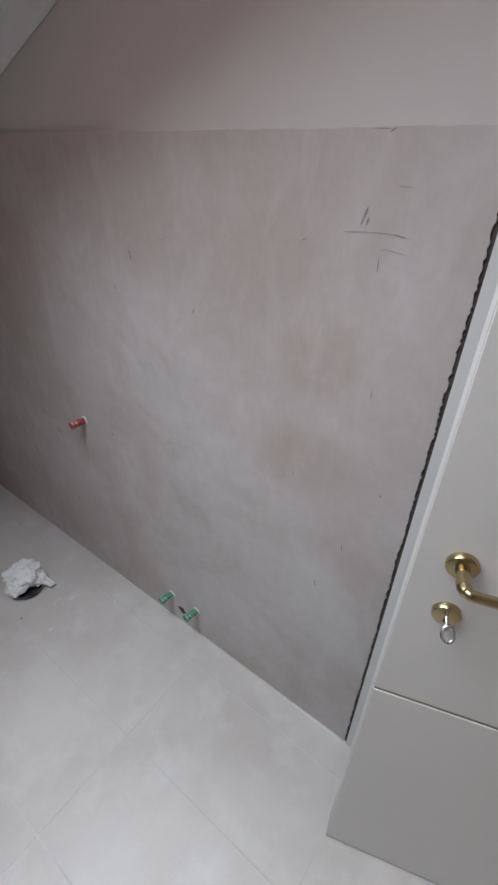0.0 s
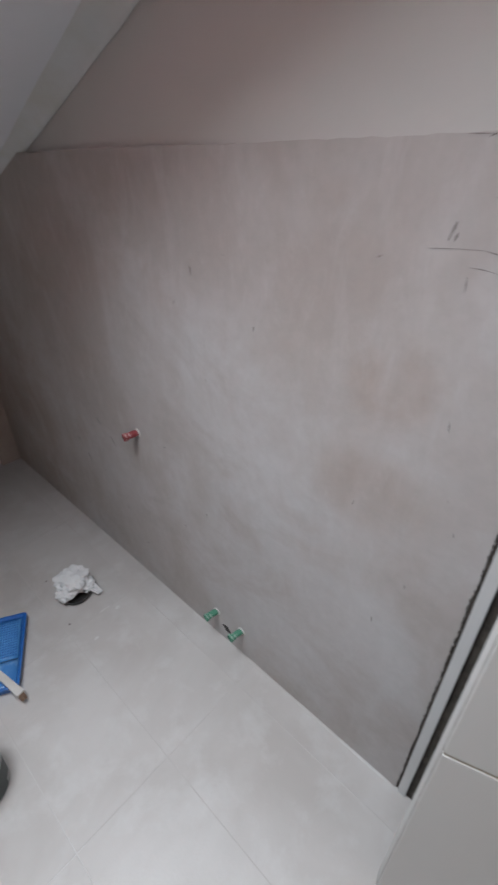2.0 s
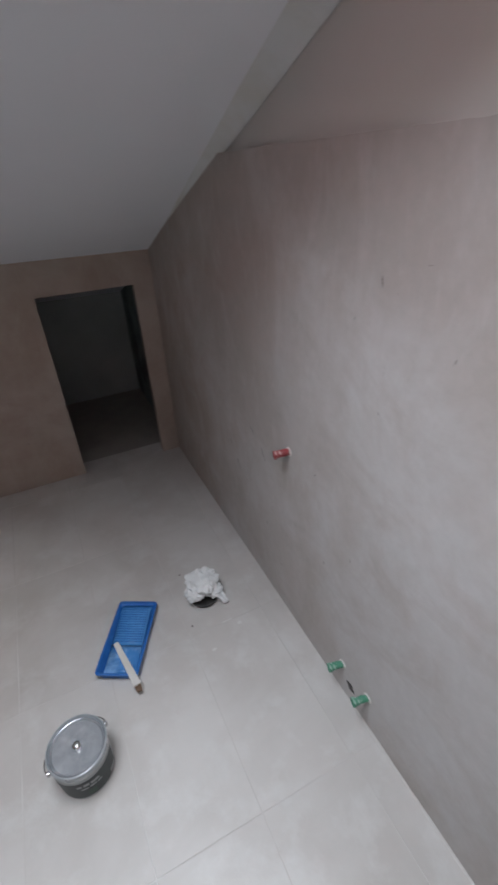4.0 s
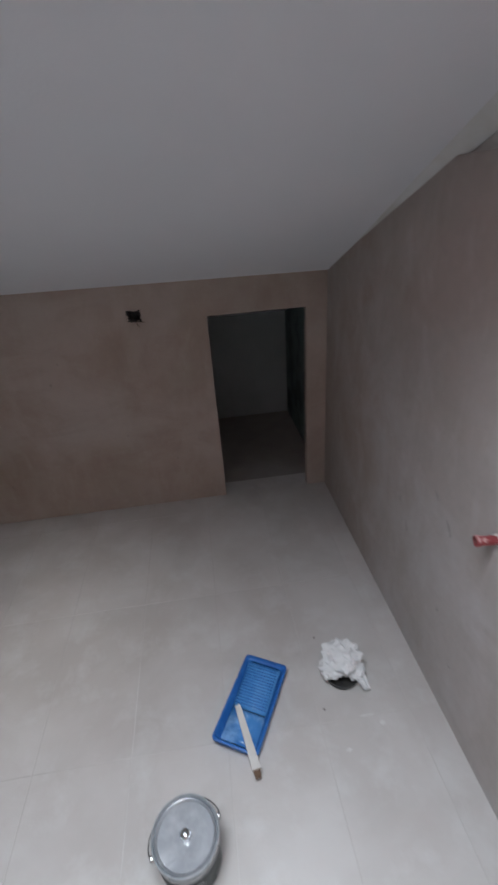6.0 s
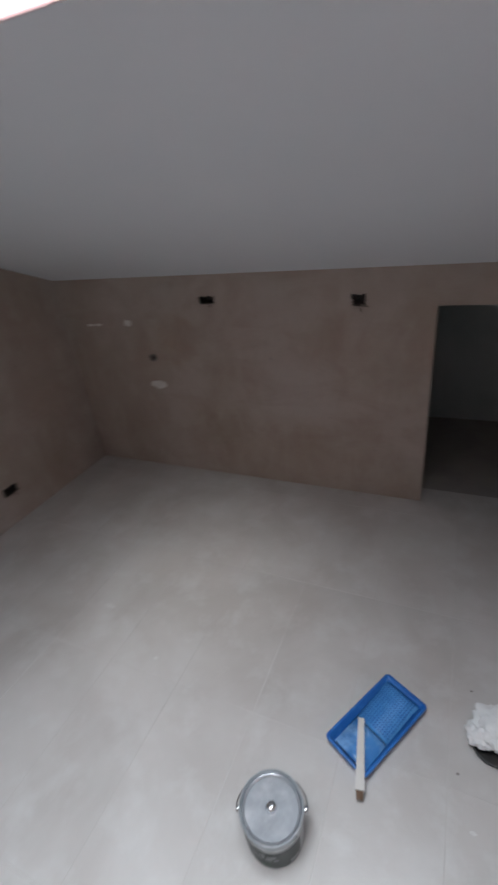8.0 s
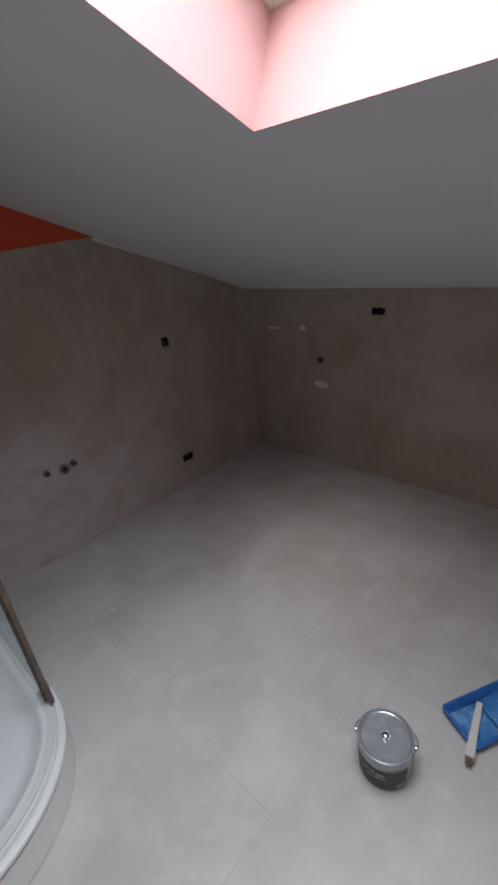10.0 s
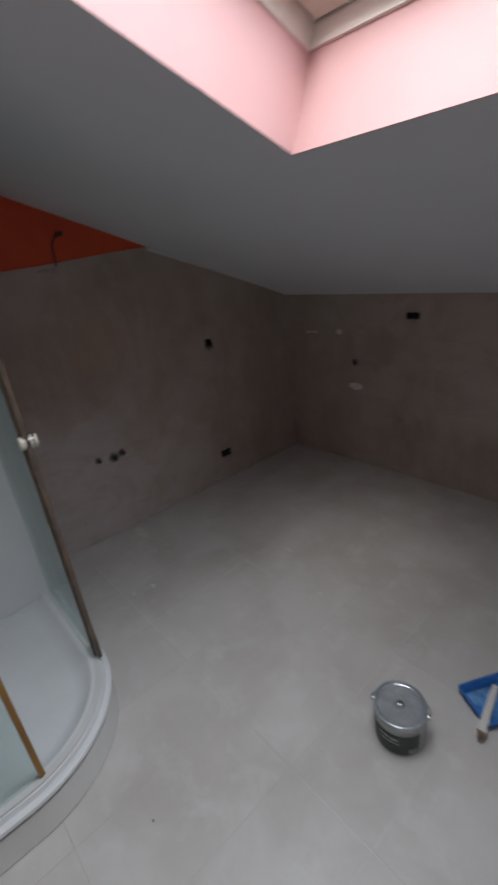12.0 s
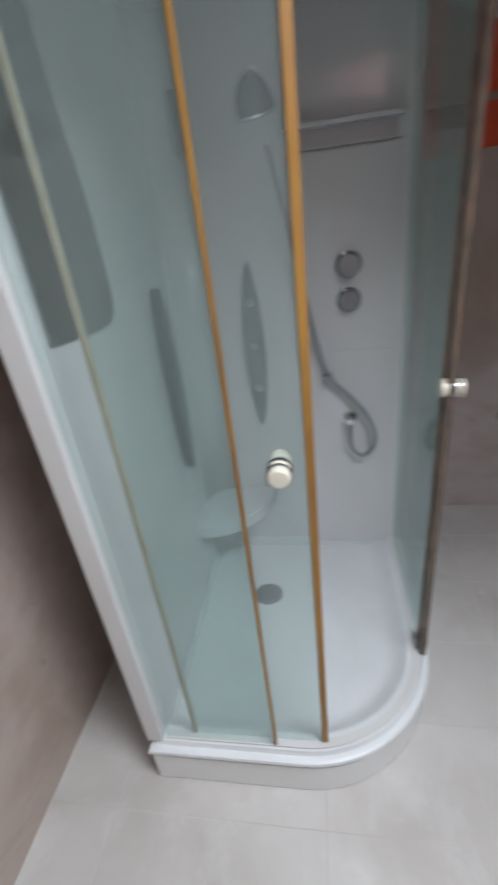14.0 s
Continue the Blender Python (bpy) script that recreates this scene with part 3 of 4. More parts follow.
part("door_head", box_mesh(-0.004, 0.150, -3.312, -2.481, 2.05, 2.078, 0.002), FRAME_PAINT, trim)
part("foam_gap", box_mesh(0.004, 0.120, -2.4805, -2.4725, 0, 2.05), GAP, trim, "dark ragged foam gap")
LEAF = math.degrees(math.atan2(-0.9543, 0.2989))
leaf = new("leaf")
leaf.parent = trim
leaf.matrix_world = pose(-0.234, -2.538, 0, 0, 0, LEAF)
# leaf axes: x from the free edge to the hinge, y into the room being negative
LW = 0.755
part("panel", box_mesh(0, LW, 0, 0.008, 0.008, 0.7362, 0.0012), DOOR_PAINT, leaf)
part("panel", box_mesh(0, LW, 0, 0.008, 0.7464, 2.025, 0.0012), DOOR_PAINT, leaf)
part("core", box_mesh(0.0006, LW, 0.0155, 0.042, 0.008, 2.025, 0.0012), DOOR_PAINT, leaf)
part("rebate_seal", box_mesh(0.0016, LW - 0.01, 0.008, 0.0155, 0.010, 2.02), SEAL_DARK, leaf, "dark rubber seal")
part("groove", box_mesh(0.001, LW - 0.001, 0.0025, 0.0079, 0.7355, 0.7470), GROOVE, leaf, "thin ochre groove line")


def rosette(name, x, z, r):
    p = lathe([(0, 0.0), (r, 0.0), (r, 0.006), (r - 0.0015, 0.0085), (r - 0.005, 0.0095), (0, 0.0095)], 40)
    return part(name, turned(p, pose(x, 0, z, 90)), GOLD, leaf, "satin brass rosette")


rosette("rosette", 0.055, 1.075, 0.0205)
rosette("key_rosette", 0.059, 0.980, 0.0195)
line = [(0.055, -0.009, 1.075), (0.055, -0.036, 1.075), (0.0555, -0.042, 1.075), (0.060, -0.0475, 1.075), (0.068, -0.049, 1.0748), (0.11, -0.0495, 1.0745), (0.165, -0.049, 1.074)]
part("lever_handle", sweep(smooth_line(line, 6), [0.0092] * 10 + [0.0088] * 6 + [0.0072] * 21, 16), GOLD, leaf, "satin brass lever")
key = part("key", sweep([(0.059, -0.009, 0.980), (0.059, -0.026, 0.979)], 0.0026, 8), STEEL, leaf, "steel key in the lock")
bm = bmesh.new()
ring = [(0.061 + 0.0080 * math.cos(a), -0.036 + 0.007 * math.sin(a), 0.9785 + 0.0085 * math.sin(a)) for a in (2 * math.pi * k / 24 for k in range(25))]
sweep(ring, 0.0022, 8, bm)
sweep([(0.059, -0.022, 0.979), (0.060, -0.032, 0.978)], 0.0034, 8, bm)
part("key_bow", bm, STEEL, leaf)
part("keyhole", box_mesh(0.0565, 0.0615, -0.0102, -0.0096, 0.969, 0.981), BLACK, leaf)

# ---- shower cabin ----
CX, CY, XB, YB = -1.780, -2.594, -2.282, -2.985
cabin = thing("shower_cabin", "quadrant shower cabin with green tinted curved sliding doors, half open", "shower", (CX, CY, 0))


def cab(bm):
    return turned(bm, Matrix.Translation((-CX, -CY, 0)))


def front_line(r, y_start=-3.03, x_end=-2.34, n=28):
    """The plan line of the front: straight, a quarter round, straight."""
    pts = [(CX + r, y_start)] + [(CX + r, y_start + (CY - y_start) * k / 6) for k in range(1, 6)]
    pts += [(CX + r * math.cos(a), CY + r * math.sin(a)) for a in (math.pi / 2 * k / n for k in range(n + 1))]
    pts += [(CX + (x_end - CX) * k / 5, CY + r) for k in range(1, 6)]
    return pts


def tray_outline(r, y0, x0):
    return front_line(r, y0, x0) + [(x0, y0)]


# skirt, rim with two steps, basin
part("skirt", cab(plate([(x, y, 0.004) for x, y in tray_outline(0.395, -3.026, -2.334)], (0, 0, 0.112))), SKIRT_WHITE, cabin, "white tray skirt")
bm = bmesh.new()
levels = [(0.400, 0.1165), (0.408, 0.1180), (0.409, 0.127), (0.420, 0.130), (0.424, 0.138), (0.422, 0.147), (0.414, 0.151), (0.404, 0.151), (0.401, 0.156), (0.399, 0.166), (0.393, 0.171), (0.362, 0.171), (0.355, 0.169), (0.345, 0.159), (0.328, 0.144), (0.308, 0.131), (0.285, 0.1235)]
rows = []
for r, zz in levels:
    d = 0.424 - r
    r -= 0.021
    rows.append([bm.verts.new((x, y, zz)) for x, y in tray_outline(r, -3.032 + min(d, 0.050), -2.34 + min(d, 0.060))])
for a, b in zip(rows, rows[1:]):
    for i in range(len(a)):
        j = (i + 1) % len(a)
        bm.faces.new((a[i], a[j], b[j], b[i]))
bm.faces.new(rows[-1])
bm.faces.new(rows[0][::-1])
part("tray", cab(bm), TRAY_WHITE, cabin, "white acrylic tray")
drain = part("drain", cab(turned(lathe([(0, 0.0), (0.052, 0.0), (0.055, 0.003), (0.050, 0.007), (0.02, 0.009), (0, 0.009)], 36), pose(-1.992, -2.742, 0.1205))), DRAIN_GREY, cabin, "round grey drain cover")

TOP = 1.985
part("roof_panel", cab(plate([(x, y, TOP + 0.001) for x, y in tray_outline(0.375, -3.02, -2.315)], (0, 0, 0.012))), ACRYLIC, cabin, "white cabin roof panel")
# moulded back panels
back = part("back_panel", cab(box_mesh(-2.317, XB, -3.02, -2.205, 0.118, TOP, 0.006)), ACRYLIC, cabin, "glossy white acrylic back panel")
part("side_panel", cab(box_mesh(XB, -1.44, -3.02, YB, 0.118, TOP, 0.006)), ACRYLIC, cabin, "glossy white acrylic side panel")
# the rounded inner corner of the moulding
bm = bmesh.new()
cols = []
for k in range(9):
    a = k / 8 * math.pi / 2
    cols.append([bm.verts.new((XB + 0.10 * (1 - math.sin(a)), YB + 0.10 * (1 - math.cos(a)), zz)) for zz in (0.12, TOP - 0.01)])
for a, b in zip(cols, cols[1:]):
    bm.faces.new((a[0], b[0], b[1], a[1]))
corner = part("corner_moulding", cab(bm), ACRYLIC, cabin)
corner.modifiers.new("thick", "SOLIDIFY").thickness = 0.004

# raised control column, its lower seam, and the shelf above
part("control_column", cab(box_mesh(XB - 0.001, XB + 0.010, -2.560, -2.255, 1.012, 1.605, 0.008, 3)), ACRYLIC, back)
part("control_column", cab(box_mesh(XB - 0.001, XB + 0.009, -2.562, -2.253, 0.160, 1.0112, 0.004, 3)), ACRYLIC, back)
oval = [(XB + 0.0095, -2.407 + 0.078 * math.copysign(abs(math.cos(t)) ** 0.7, math.cos(t)), 1.235 + 0.160 * math.copysign(abs(math.sin(t)) ** 0.7, math.sin(t))) for t in (2 * math.pi * k / 40 for k in range(40))]
part("control_plate", cab(rounded(plate(oval, (0.004, 0, 0)), 0.0025)), ACRYLIC, back, "faintly raised oval plate")
part("shelf", cab(box_mesh(XB - 0.001, XB + 0.055, -2.600, -2.255, 1.662, 1.673, 0.004)), ACRYLIC, back, "white shelf edge")
# grey strip that paints the shade under the shelf edge
part("shelf_recess", cab(box_mesh(XB - 0.001, XB + 0.012, -2.565, -2.268, 1.613, 1.662, 0.003)), SHELF_SHADE, back, "grey strip under the shelf, shade put in its colour")
part("upper_panel", cab(box_mesh(XB - 0.001, XB + 0.006, -2.620, -2.270, 1.680, 1.93, 0.004)), ACRYLIC, back, "glossy upper panel")


def knob(name, y, z, r, mat, label):
    k = part(name, cab(turned(lathe([(0, 0), (r + 0.004, 0), (r + 0.004, 0.006), (r, 0.010), (r, 0.034), (r - 0.004, 0.040), (0, 0.041)], 36), pose(XB + 0.010, y, z, 0, 90))), mat, back, label)
    part("lever", cab(turned(box_mesh(0.018, 0.036, -0.006, 0.006, r - 0.004, r + 0.014, 0.003), pose(XB + 0.010, y, z, 25))), CHROME, k)
    return k


knob("mixer_knob", -2.406, 1.292, 0.037, DULL_CHROME, "round chrome mixer knob")
knob("diverter_knob", -2.406, 1.184, 0.035, DULL_CHROME, "round chrome diverter knob")
outlet = part("hose_outlet", cab(turned(lathe([(0, 0), (0.026, 0), (0.026, 0.008), (0.017, 0.012), (0.017, 0.04), (0.012, 0.046), (0, 0.046)], 28), pose(XB + 0.008, -2.406, 0.752, 0, 90))), CHROME, back, "chrome hose outlet")
hose_pts = [(XB + 0.045, -2.404, 0.752), (XB + 0.050, -2.405, 0.710), (XB + 0.050, -2.398, 0.645), (XB + 0.050, -2.363, 0.610), (XB + 0.050, -2.328, 0.635), (XB + 0.050, -2.316, 0.690),
            (XB + 0.045, -2.343, 0.765), (XB + 0.040, -2.398, 0.840), (XB + 0.038, -2.468, 0.915), (XB + 0.040, -2.503, 1.000), (XB + 0.055, -2.543, 1.190), (XB + 0.085, -2.588, 1.430), (XB + 0.12, -2.628, 1.630)]
part("shower_hose", cab(sweep(smooth_line(hose_pts, 7), 0.0085, 10)), HOSE, cabin, "grey flexible shower hose")
part("hose_holder", cab(turned(lathe([(0, 0), (0.016, 0), (0.016, 0.05), (0.012, 0.055), (0, 0.055)], 20), pose(XB + 0.005, -2.480, 0.925, 0, 90))), HOSE, back, "grey hose holder")
head_at = pose(XB + 0.150, -2.643, 1.686, 8, 14)
head = part("hand_shower", cab(turned(lathe([(0, 0.012), (0.051, 0.012), (0.052, 0.022), (0.050, 0.038), (0.044, 0.058), (0.033, 0.078), (0.018, 0.094), (0, 0.100)], 32), head_at)), JET_DARK, cabin, "grey domed hand shower")
part("spray_ring", cab(turned(lathe([(0, 0.0), (0.036, 0.0), (0.044, 0.002), (0.051, 0.006), (0.0525, 0.012), (0.050, 0.0135), (0, 0.0135)], 32), head_at)), CHROME, head, "chrome spray ring")
part("rail_holder", cab(sweep([(XB, -2.67, 1.76), (XB + 0.06, -2.665, 1.765), (XB + 0.13, -2.655, 1.79)], 0.012, 12)), CHROME, cabin)


def jet_bar(name, m, mat, parent, deep=0.014):
    """A long leaf-shaped panel with three round jets."""
    bm = bmesh.new()
    out = []
    for k in range(33):
        s = k / 32
        out.append((0.036 * math.sin(math.pi * s) ** 0.6, s))
    left = [(-w, 0, -0.30 + 0.60 * s) for w, s in out]
    right = [(w, 0, -0.30 + 0.60 * s) for w, s in out[-2:0:-1]]
    plate(left + right, (0, deep, 0), bm)
    ob = part(name, cab(turned(bm, m)), mat, parent, "elongated smoked grey jet panel")
    for zz in (-0.14, 0.02, 0.17):
        part("jet", cab(turned(lathe([(0, 0), (0.016, 0), (0.016, 0.008), (0.011, 0.012), (0, 0.010)], 20), m @ pose(0, deep, zz, -90))), CHROME, ob, "small chrome jet")
    return ob


jet_bar("jet_bar", Matrix.Translation((XB, -2.735, 1.035)) @ pose(0, 0, 0, 0, 0, -90), JET_GREY, cabin)
jet_bar("jet_bar", Matrix.Translation((-2.015, YB, 1.01)), JET_DARK, cabin, 0.034)
part("corner_bracket", cab(rounded(box_mesh(XB - 0.001, XB + 0.045, -2.905, -2.862, 1.640, 1.800), 0.012, 3)), JET_DARK, cabin, "dark grey wall bracket")
# mirror with a curved edge on the side panel
edge = [tuple(p) for p in smooth_line([(-1.46, 0, 1.300), (-1.58, 0, 1.288), (-1.690, 0, 1.282), (-1.738, 0, 1.300), (-1.752, 0, 1.36), (-1.752, 0, 1.44), (-1.742, 0, 1.54), (-1.724, 0, 1.64), (-1.706, 0, 1.74), (-1.698, 0, 1.83), (-1.704, 0, 1.92)], 4)] + [(-1.46, 0, 1.92)]
part("mirror", cab(turned(plate(edge, (0, 0.006, 0)), pose(0, YB, 0))), MIRROR, cabin, "dim mirror with a curved edge")
# moulded corner seat
bm = bmesh.new()
fan = [(XB, YB, 0.44)] + [(XB + 0.27 * math.cos(a), YB + 0.27 * math.sin(a), 0.44) for a in (math.pi / 2 * k / 14 for k in range(15))]
plate(fan, (0, 0, -0.05), bm)
rounded(bm, 0.012, 3)
part("corner_seat", cab(bm), ACRYLIC, cabin, "white moulded corner seat")

# white upright at the wall end, curved rails
part("upright", cab(box_mesh(-1.440, -1.398, -3.034, -2.988, 0.168, TOP, 0.005)), FRAME_PAINT, cabin, "white upright profile")
part("upright", cab(box_mesh(-2.325, -2.285, -2.250, -2.205, 0.168, TOP, 0.005)), FRAME_PAINT, cabin, "white upright profile")
rail_in, rail_out = front_line(0.348, -2.98, -2.29), front_line(0.382, -2.98, -2.29)
part("top_rail", cab(band(rail_in, rail_out, 1.945, TOP)), FRAME_PAINT, cabin, "white curved top rail")
part("bottom_rail", cab(band(front_line(0.352, -2.98, -2.29), front_line(0.374, -2.98, -2.29), 0.160, 0.176)), FRAME_PAINT, cabin, "white bottom guide rail")


def arc_points(r, stations):
    """Plan points at stations along the front: under 0 metres before the curve, 0 to 90 degrees on it, over 90 degrees metres past it."""
    out = []
    for s in stations:
        if s < 0:
            out.append((CX + r, CY + s))
        elif s <= 90:
            out.append((CX + r * math.cos(radians(s)), CY + r * math.sin(radians(s))))
        else:
            out.append((CX - (s - 90), CY + r))
    return out


def glass_sheet(name, r, stations, z0, z1, mat, label):
    ob = part(name, cab(band(arc_points(r, stations), arc_points(r + 0.005, stations), z0, z1)), mat, cabin, label)
    ob.visible_shadow = False
    return ob


glass_sheet("fixed_glass", 0.368, [-0.386, -0.2, -0.069], 0.18, 1.945, GLASS, "fixed green tinted pane")
left_door = glass_sheet("sliding_door", 0.354, [-0.300, -0.15, -0.05, 0, 3, 6, 8, 9.6], 0.185, 1.95, GLASS, "green tinted sliding glass door")
right_door = glass_sheet("sliding_door", 0.378, [79, 82, 85, 87, 90, 90.1, 90.25], 0.185, 1.95, GLASS_EDGE, "green tinted sliding glass door pushed open")
glass_sheet("fixed_glass", 0.366, [82, 84, 87, 90, 90.2, 90.5], 0.18, 1.945, GLASS_EDGE, "fixed green tinted pane")


def strip(r0, r1, stations, mat, parent, label, z0=0.182, z1=1.945):
    part("seal", cab(band(arc_points(r0, stations), arc_points(r1, stations), z0, z1)), mat, parent, label)


strip(0.346, 0.364, [9.2, 10.4, 11.6], SEAL, left_door, "ochre seal strip")
strip(0.365, 0.375, [-0.073, -0.069, -0.066], SEAL, left_door, "ochre seal strip")
strip(0.350, 0.360, [-0.305, -0.300, -0.295], SEAL_PALE, left_door, "pale seal strip")
strip(0.374, 0.388, [78.2, 79.2], SEAL_DARK, right_door, "grimy dark seal strip")
strip(0.362, 0.373, [81.2, 82.2], SEAL_DARK, right_door, "grimy dark seal strip")


def door_knob(angle, r, z, parent, long):
    m = Matrix.Translation((CX, CY, z)) @ pose(0, 0, 0, 0, 0, angle) @ Matrix.Translation((r, 0, 0)) @ pose(0, 0, 0, 0, 90) @ Matrix.Diagonal((1, 1, long, 1))
    k = part("knob", cab(turned(lathe([(0, 0.003), (0.0218, 0.003), (0.0218, 0.012), (0.0211, 0.013), (0.0211, 0.030), (0.0218, 0.031), (0.0211, 0.036), (0.0166, 0.040), (0, 0.041)], 28), m)), IVORY, parent, "ivory knob with chrome rings")
    for a, b in ((0.002, 0.009), (0.0215, 0.0265)):
        part("ring", cab(turned(lathe([(0.0179, a), (0.0242, a), (0.0242, b), (0.0179, b)], 28), m)), DULL_CHROME, k)
    part("inner_knob", cab(turned(lathe([(0, -0.010), (0.0205, -0.010), (0.0211, -0.014), (0.0211, -0.034), (0.0166, -0.039), (0, -0.040)], 28), m)), IVORY, k)


door_knob(1.5, 0.358, 1.055, left_door, 1.0)
door_knob(80.5, 0.384, 1.075, right_door, 0.68)
for ang, rr in ((82, 0.378), (88, 0.378), (8, 0.354)):
    p = Vector((CX + rr * math.cos(radians(ang)), CY + rr * math.sin(radians(ang)), 0))
    for zz in (1.915, 0.205) if ang == 88 else (1.915,):
        part("roller", cab(turned(lathe([(0, -0.014), (0.014, -0.014), (0.016, -0.008), (0.016, 0.008), (0.014, 0.014), (0, 0.014)], 18), Matrix.Translation((p.x, p.y, zz)) @ pose(0, 0, 0, 0, 90, ang))), STEEL, cabin, "steel door roller")

clip_at = Matrix.Translation((CX, CY, 0)) @ pose(0, 0, 0, 0, 0, 80.5)
part("guide_clip", cab(turned(box_mesh(0.370, 0.390, -0.007, 0.007, 0.186, 0.262, 0.003), clip_at)), JET_GREY, right_door, "grey plastic guide clip")

# ---- paint tub ----
tub = thing("paint_tub", "small silver plastic paint tub with a lid and dark label", "paint tub", (-0.811, -1.602, 0), 20)
part("body", lathe([(0, 0.0), (0.070, 0.0), (0.073, 0.003), (0.0775, 0.100), (0.0775, 0.112), (0.074, 0.112)], 48), TUB_GREY, tub, "silver grey tub")
part("rim", lathe([(0.0765, 0.112), (0.0790, 0.113), (0.0795, 0.117), (0.0785, 0.121), (0.0800, 0.125), (0.0805, 0.130), (0.0795, 0.1335), (0.0770, 0.1345), (0.0752, 0.131), (0.0745, 0.120)], 48), RIM, tub, "frosted silver raised rim")
lid = part("lid", lathe([(0.0745, 0.124), (0.072, 0.127), (0.069, 0.126), (0.066, 0.1225), (0.02, 0.1215), (0, 0.1215)], 48), LID, tub, "glossy grey lid")
part("nub", lathe([(0.0125, 0.1210), (0.0135, 0.1245), (0.0138, 0.1285), (0.0125, 0.1325), (0.0098, 0.1355), (0.0065, 0.1372), (0.003, 0.1380), (0, 0.1382)], 24), CHROME, lid, "small shiny nub")
arc = [radians(a) for a in range(-170, -28, 6)]
bm = bmesh.new()
ra = [[bm.verts.new(((r0 + 0.0008) * math.cos(a), (r0 + 0.0008) * math.sin(a), zz)) for zz, r0 in ((0.010, 0.0733), (0.094, 0.0772))] for a in arc]
for a, b in zip(ra, ra[1:]):
    bm.faces.new((a[0], b[0], b[1], a[1]))
lab = part("label", bm, LABEL, tub, "black printed label")


def label_bar(a0, a1, z0, z1, mat):
    bm = bmesh.new()
    n = 6
    cols = []
    for k in range(n + 1):
        a = radians(a0 + (a1 - a0) * k / n)
        cols.append([bm.verts.new(((0.0733 + 0.0458 * zz + 0.0014) * math.cos(a), (0.0733 + 0.0458 * zz + 0.0014) * math.sin(a), zz)) for zz in (z0, z1)])
    for a, b in zip(cols, cols[1:]):
        bm.faces.new((a[0], b[0], b[1], a[1]))
    part("print_bar", bm, mat, lab)


for a0, a1, z0, z1 in ((-128, -118, 0.070, 0.080), (-115, -104, 0.070, 0.082), (-101, -84, 0.068, 0.080), (-122, -108, 0.055, 0.062), (-105, -92, 0.055, 0.063), (-89, -80, 0.054, 0.061)):
    label_bar(a0, a1, z0, z1, LABEL_PALE)
label_bar(-112, -95, 0.020, 0.044, LABEL_GREEN)
label_bar(-58, -36, 0.016, 0.034, LABEL_PALE)
for s in (0, 180):
    ear = part("handle_ear", turned(lathe([(0, 0), (0.008, 0), (0.008, 0.006), (0.005, 0.009), (0, 0.009)], 16), pose(0, 0, 0, 0, 0, s) @ pose(0.0795, 0, 0.116, 0, 90)), STEEL, tub, "steel handle pivot")
bail = [(0.088 * math.cos(a), 0.006 + 0.084 * math.sin(a), 0.116 - 0.030 * math.sin(a)) for a in (math.pi * k / 24 for k in range(25))]
part("bail_handle", sweep(bail, 0.0015, 8), STEEL, tub, "thin wire handle")

tub.scale = (1.05, 1.05, 1.09)

# ---- roller tray ----
TR = math.degrees(math.atan2(-1.065 + 1.329, -0.593 + 0.738))
tray = thing("roller_tray", "small blue plastic paint roller tray, wet in the well", "paint tray", (-0.604, -1.238, 0), TR)
# local x runs from the well to the ramp, 0.30 long, 0.155 wide
L, Wd, H = 0.308, 0.155, 0.036


def ring_pts(dx, r, zz):
    pts = []
    for cx, cy, a0 in ((L / 2 - dx - r, Wd / 2 - dx - r, 0), (-L / 2 + dx + r, Wd / 2 - dx - r, 90), (-L / 2 + dx + r, -Wd / 2 + dx + r, 180), (L / 2 - dx - r, -Wd / 2 + dx + r, 270)):
        for k in range(6):
            a = radians(a0 + 90 * k / 5)
            pts.append((cx + r * math.cos(a), cy + r * math.sin(a), zz))
    return pts


bm = bmesh.new()
rows = []
for dx, r, zz in ((0.010, 0.014, 0.0), (0.004, 0.014, H - 0.010), (0.0, 0.014, H - 0.008), (0.0, 0.014, H - 0.001), (0.002, 0.014, H), (0.007, 0.012, H), (0.010, 0.012, H - 0.004)):
    rows.append([bm.verts.new(p) for p in ring_pts(dx, r, zz)])


def tray_floor(x):
    return 0.005 if x < -0.02 else min(0.007 + (x + 0.02) * 0.17, 0.031)


rows.append([bm.verts.new((x, y, min(H - 0.006, tray_floor(x) + 0.012))) for x, y, _ in ring_pts(0.014, 0.012, 0)])
rows.append([bm.verts.new((x, y, tray_floor(x))) for x, y, _ in ring_pts(0.020, 0.010, 0)])
for a, b in zip(rows, rows[1:]):
    for i in range(len(a)):
        j = (i + 1) % len(a)
        bm.faces.new((a[i], a[j], b[j], b[i]))
bm.faces.new(rows[0][::-1])
part("shell", bm, BLUE, tray, "blue plastic shell")
for sx, mat, nm in ((-1, BLUE_WET, "well"), (1, BLUE_RAMP, "ramp")):
    bm = bmesh.new()
    xs = [-0.130 + 0.105 * k / 6 for k in range(7)] if sx < 0 else [-0.022 + 0.152 * k / 10 for k in range(11)]
    cols = [[bm.verts.new((x, y, tray_floor(x) + 0.0012)) for y in (-0.0595, 0.0595)] for x in xs]
    for a, b in zip(cols, cols[1:]):
        bm.faces.new((a[0], b[0], b[1], a[1]))
    ob = part(nm, bm, mat, tray, "wet paint-streaked well" if sx < 0 else "ribbed ramp")
    ob.modifiers.new("thick", "SOLIDIFY").thickness = 0.001
bm = bmesh.new()
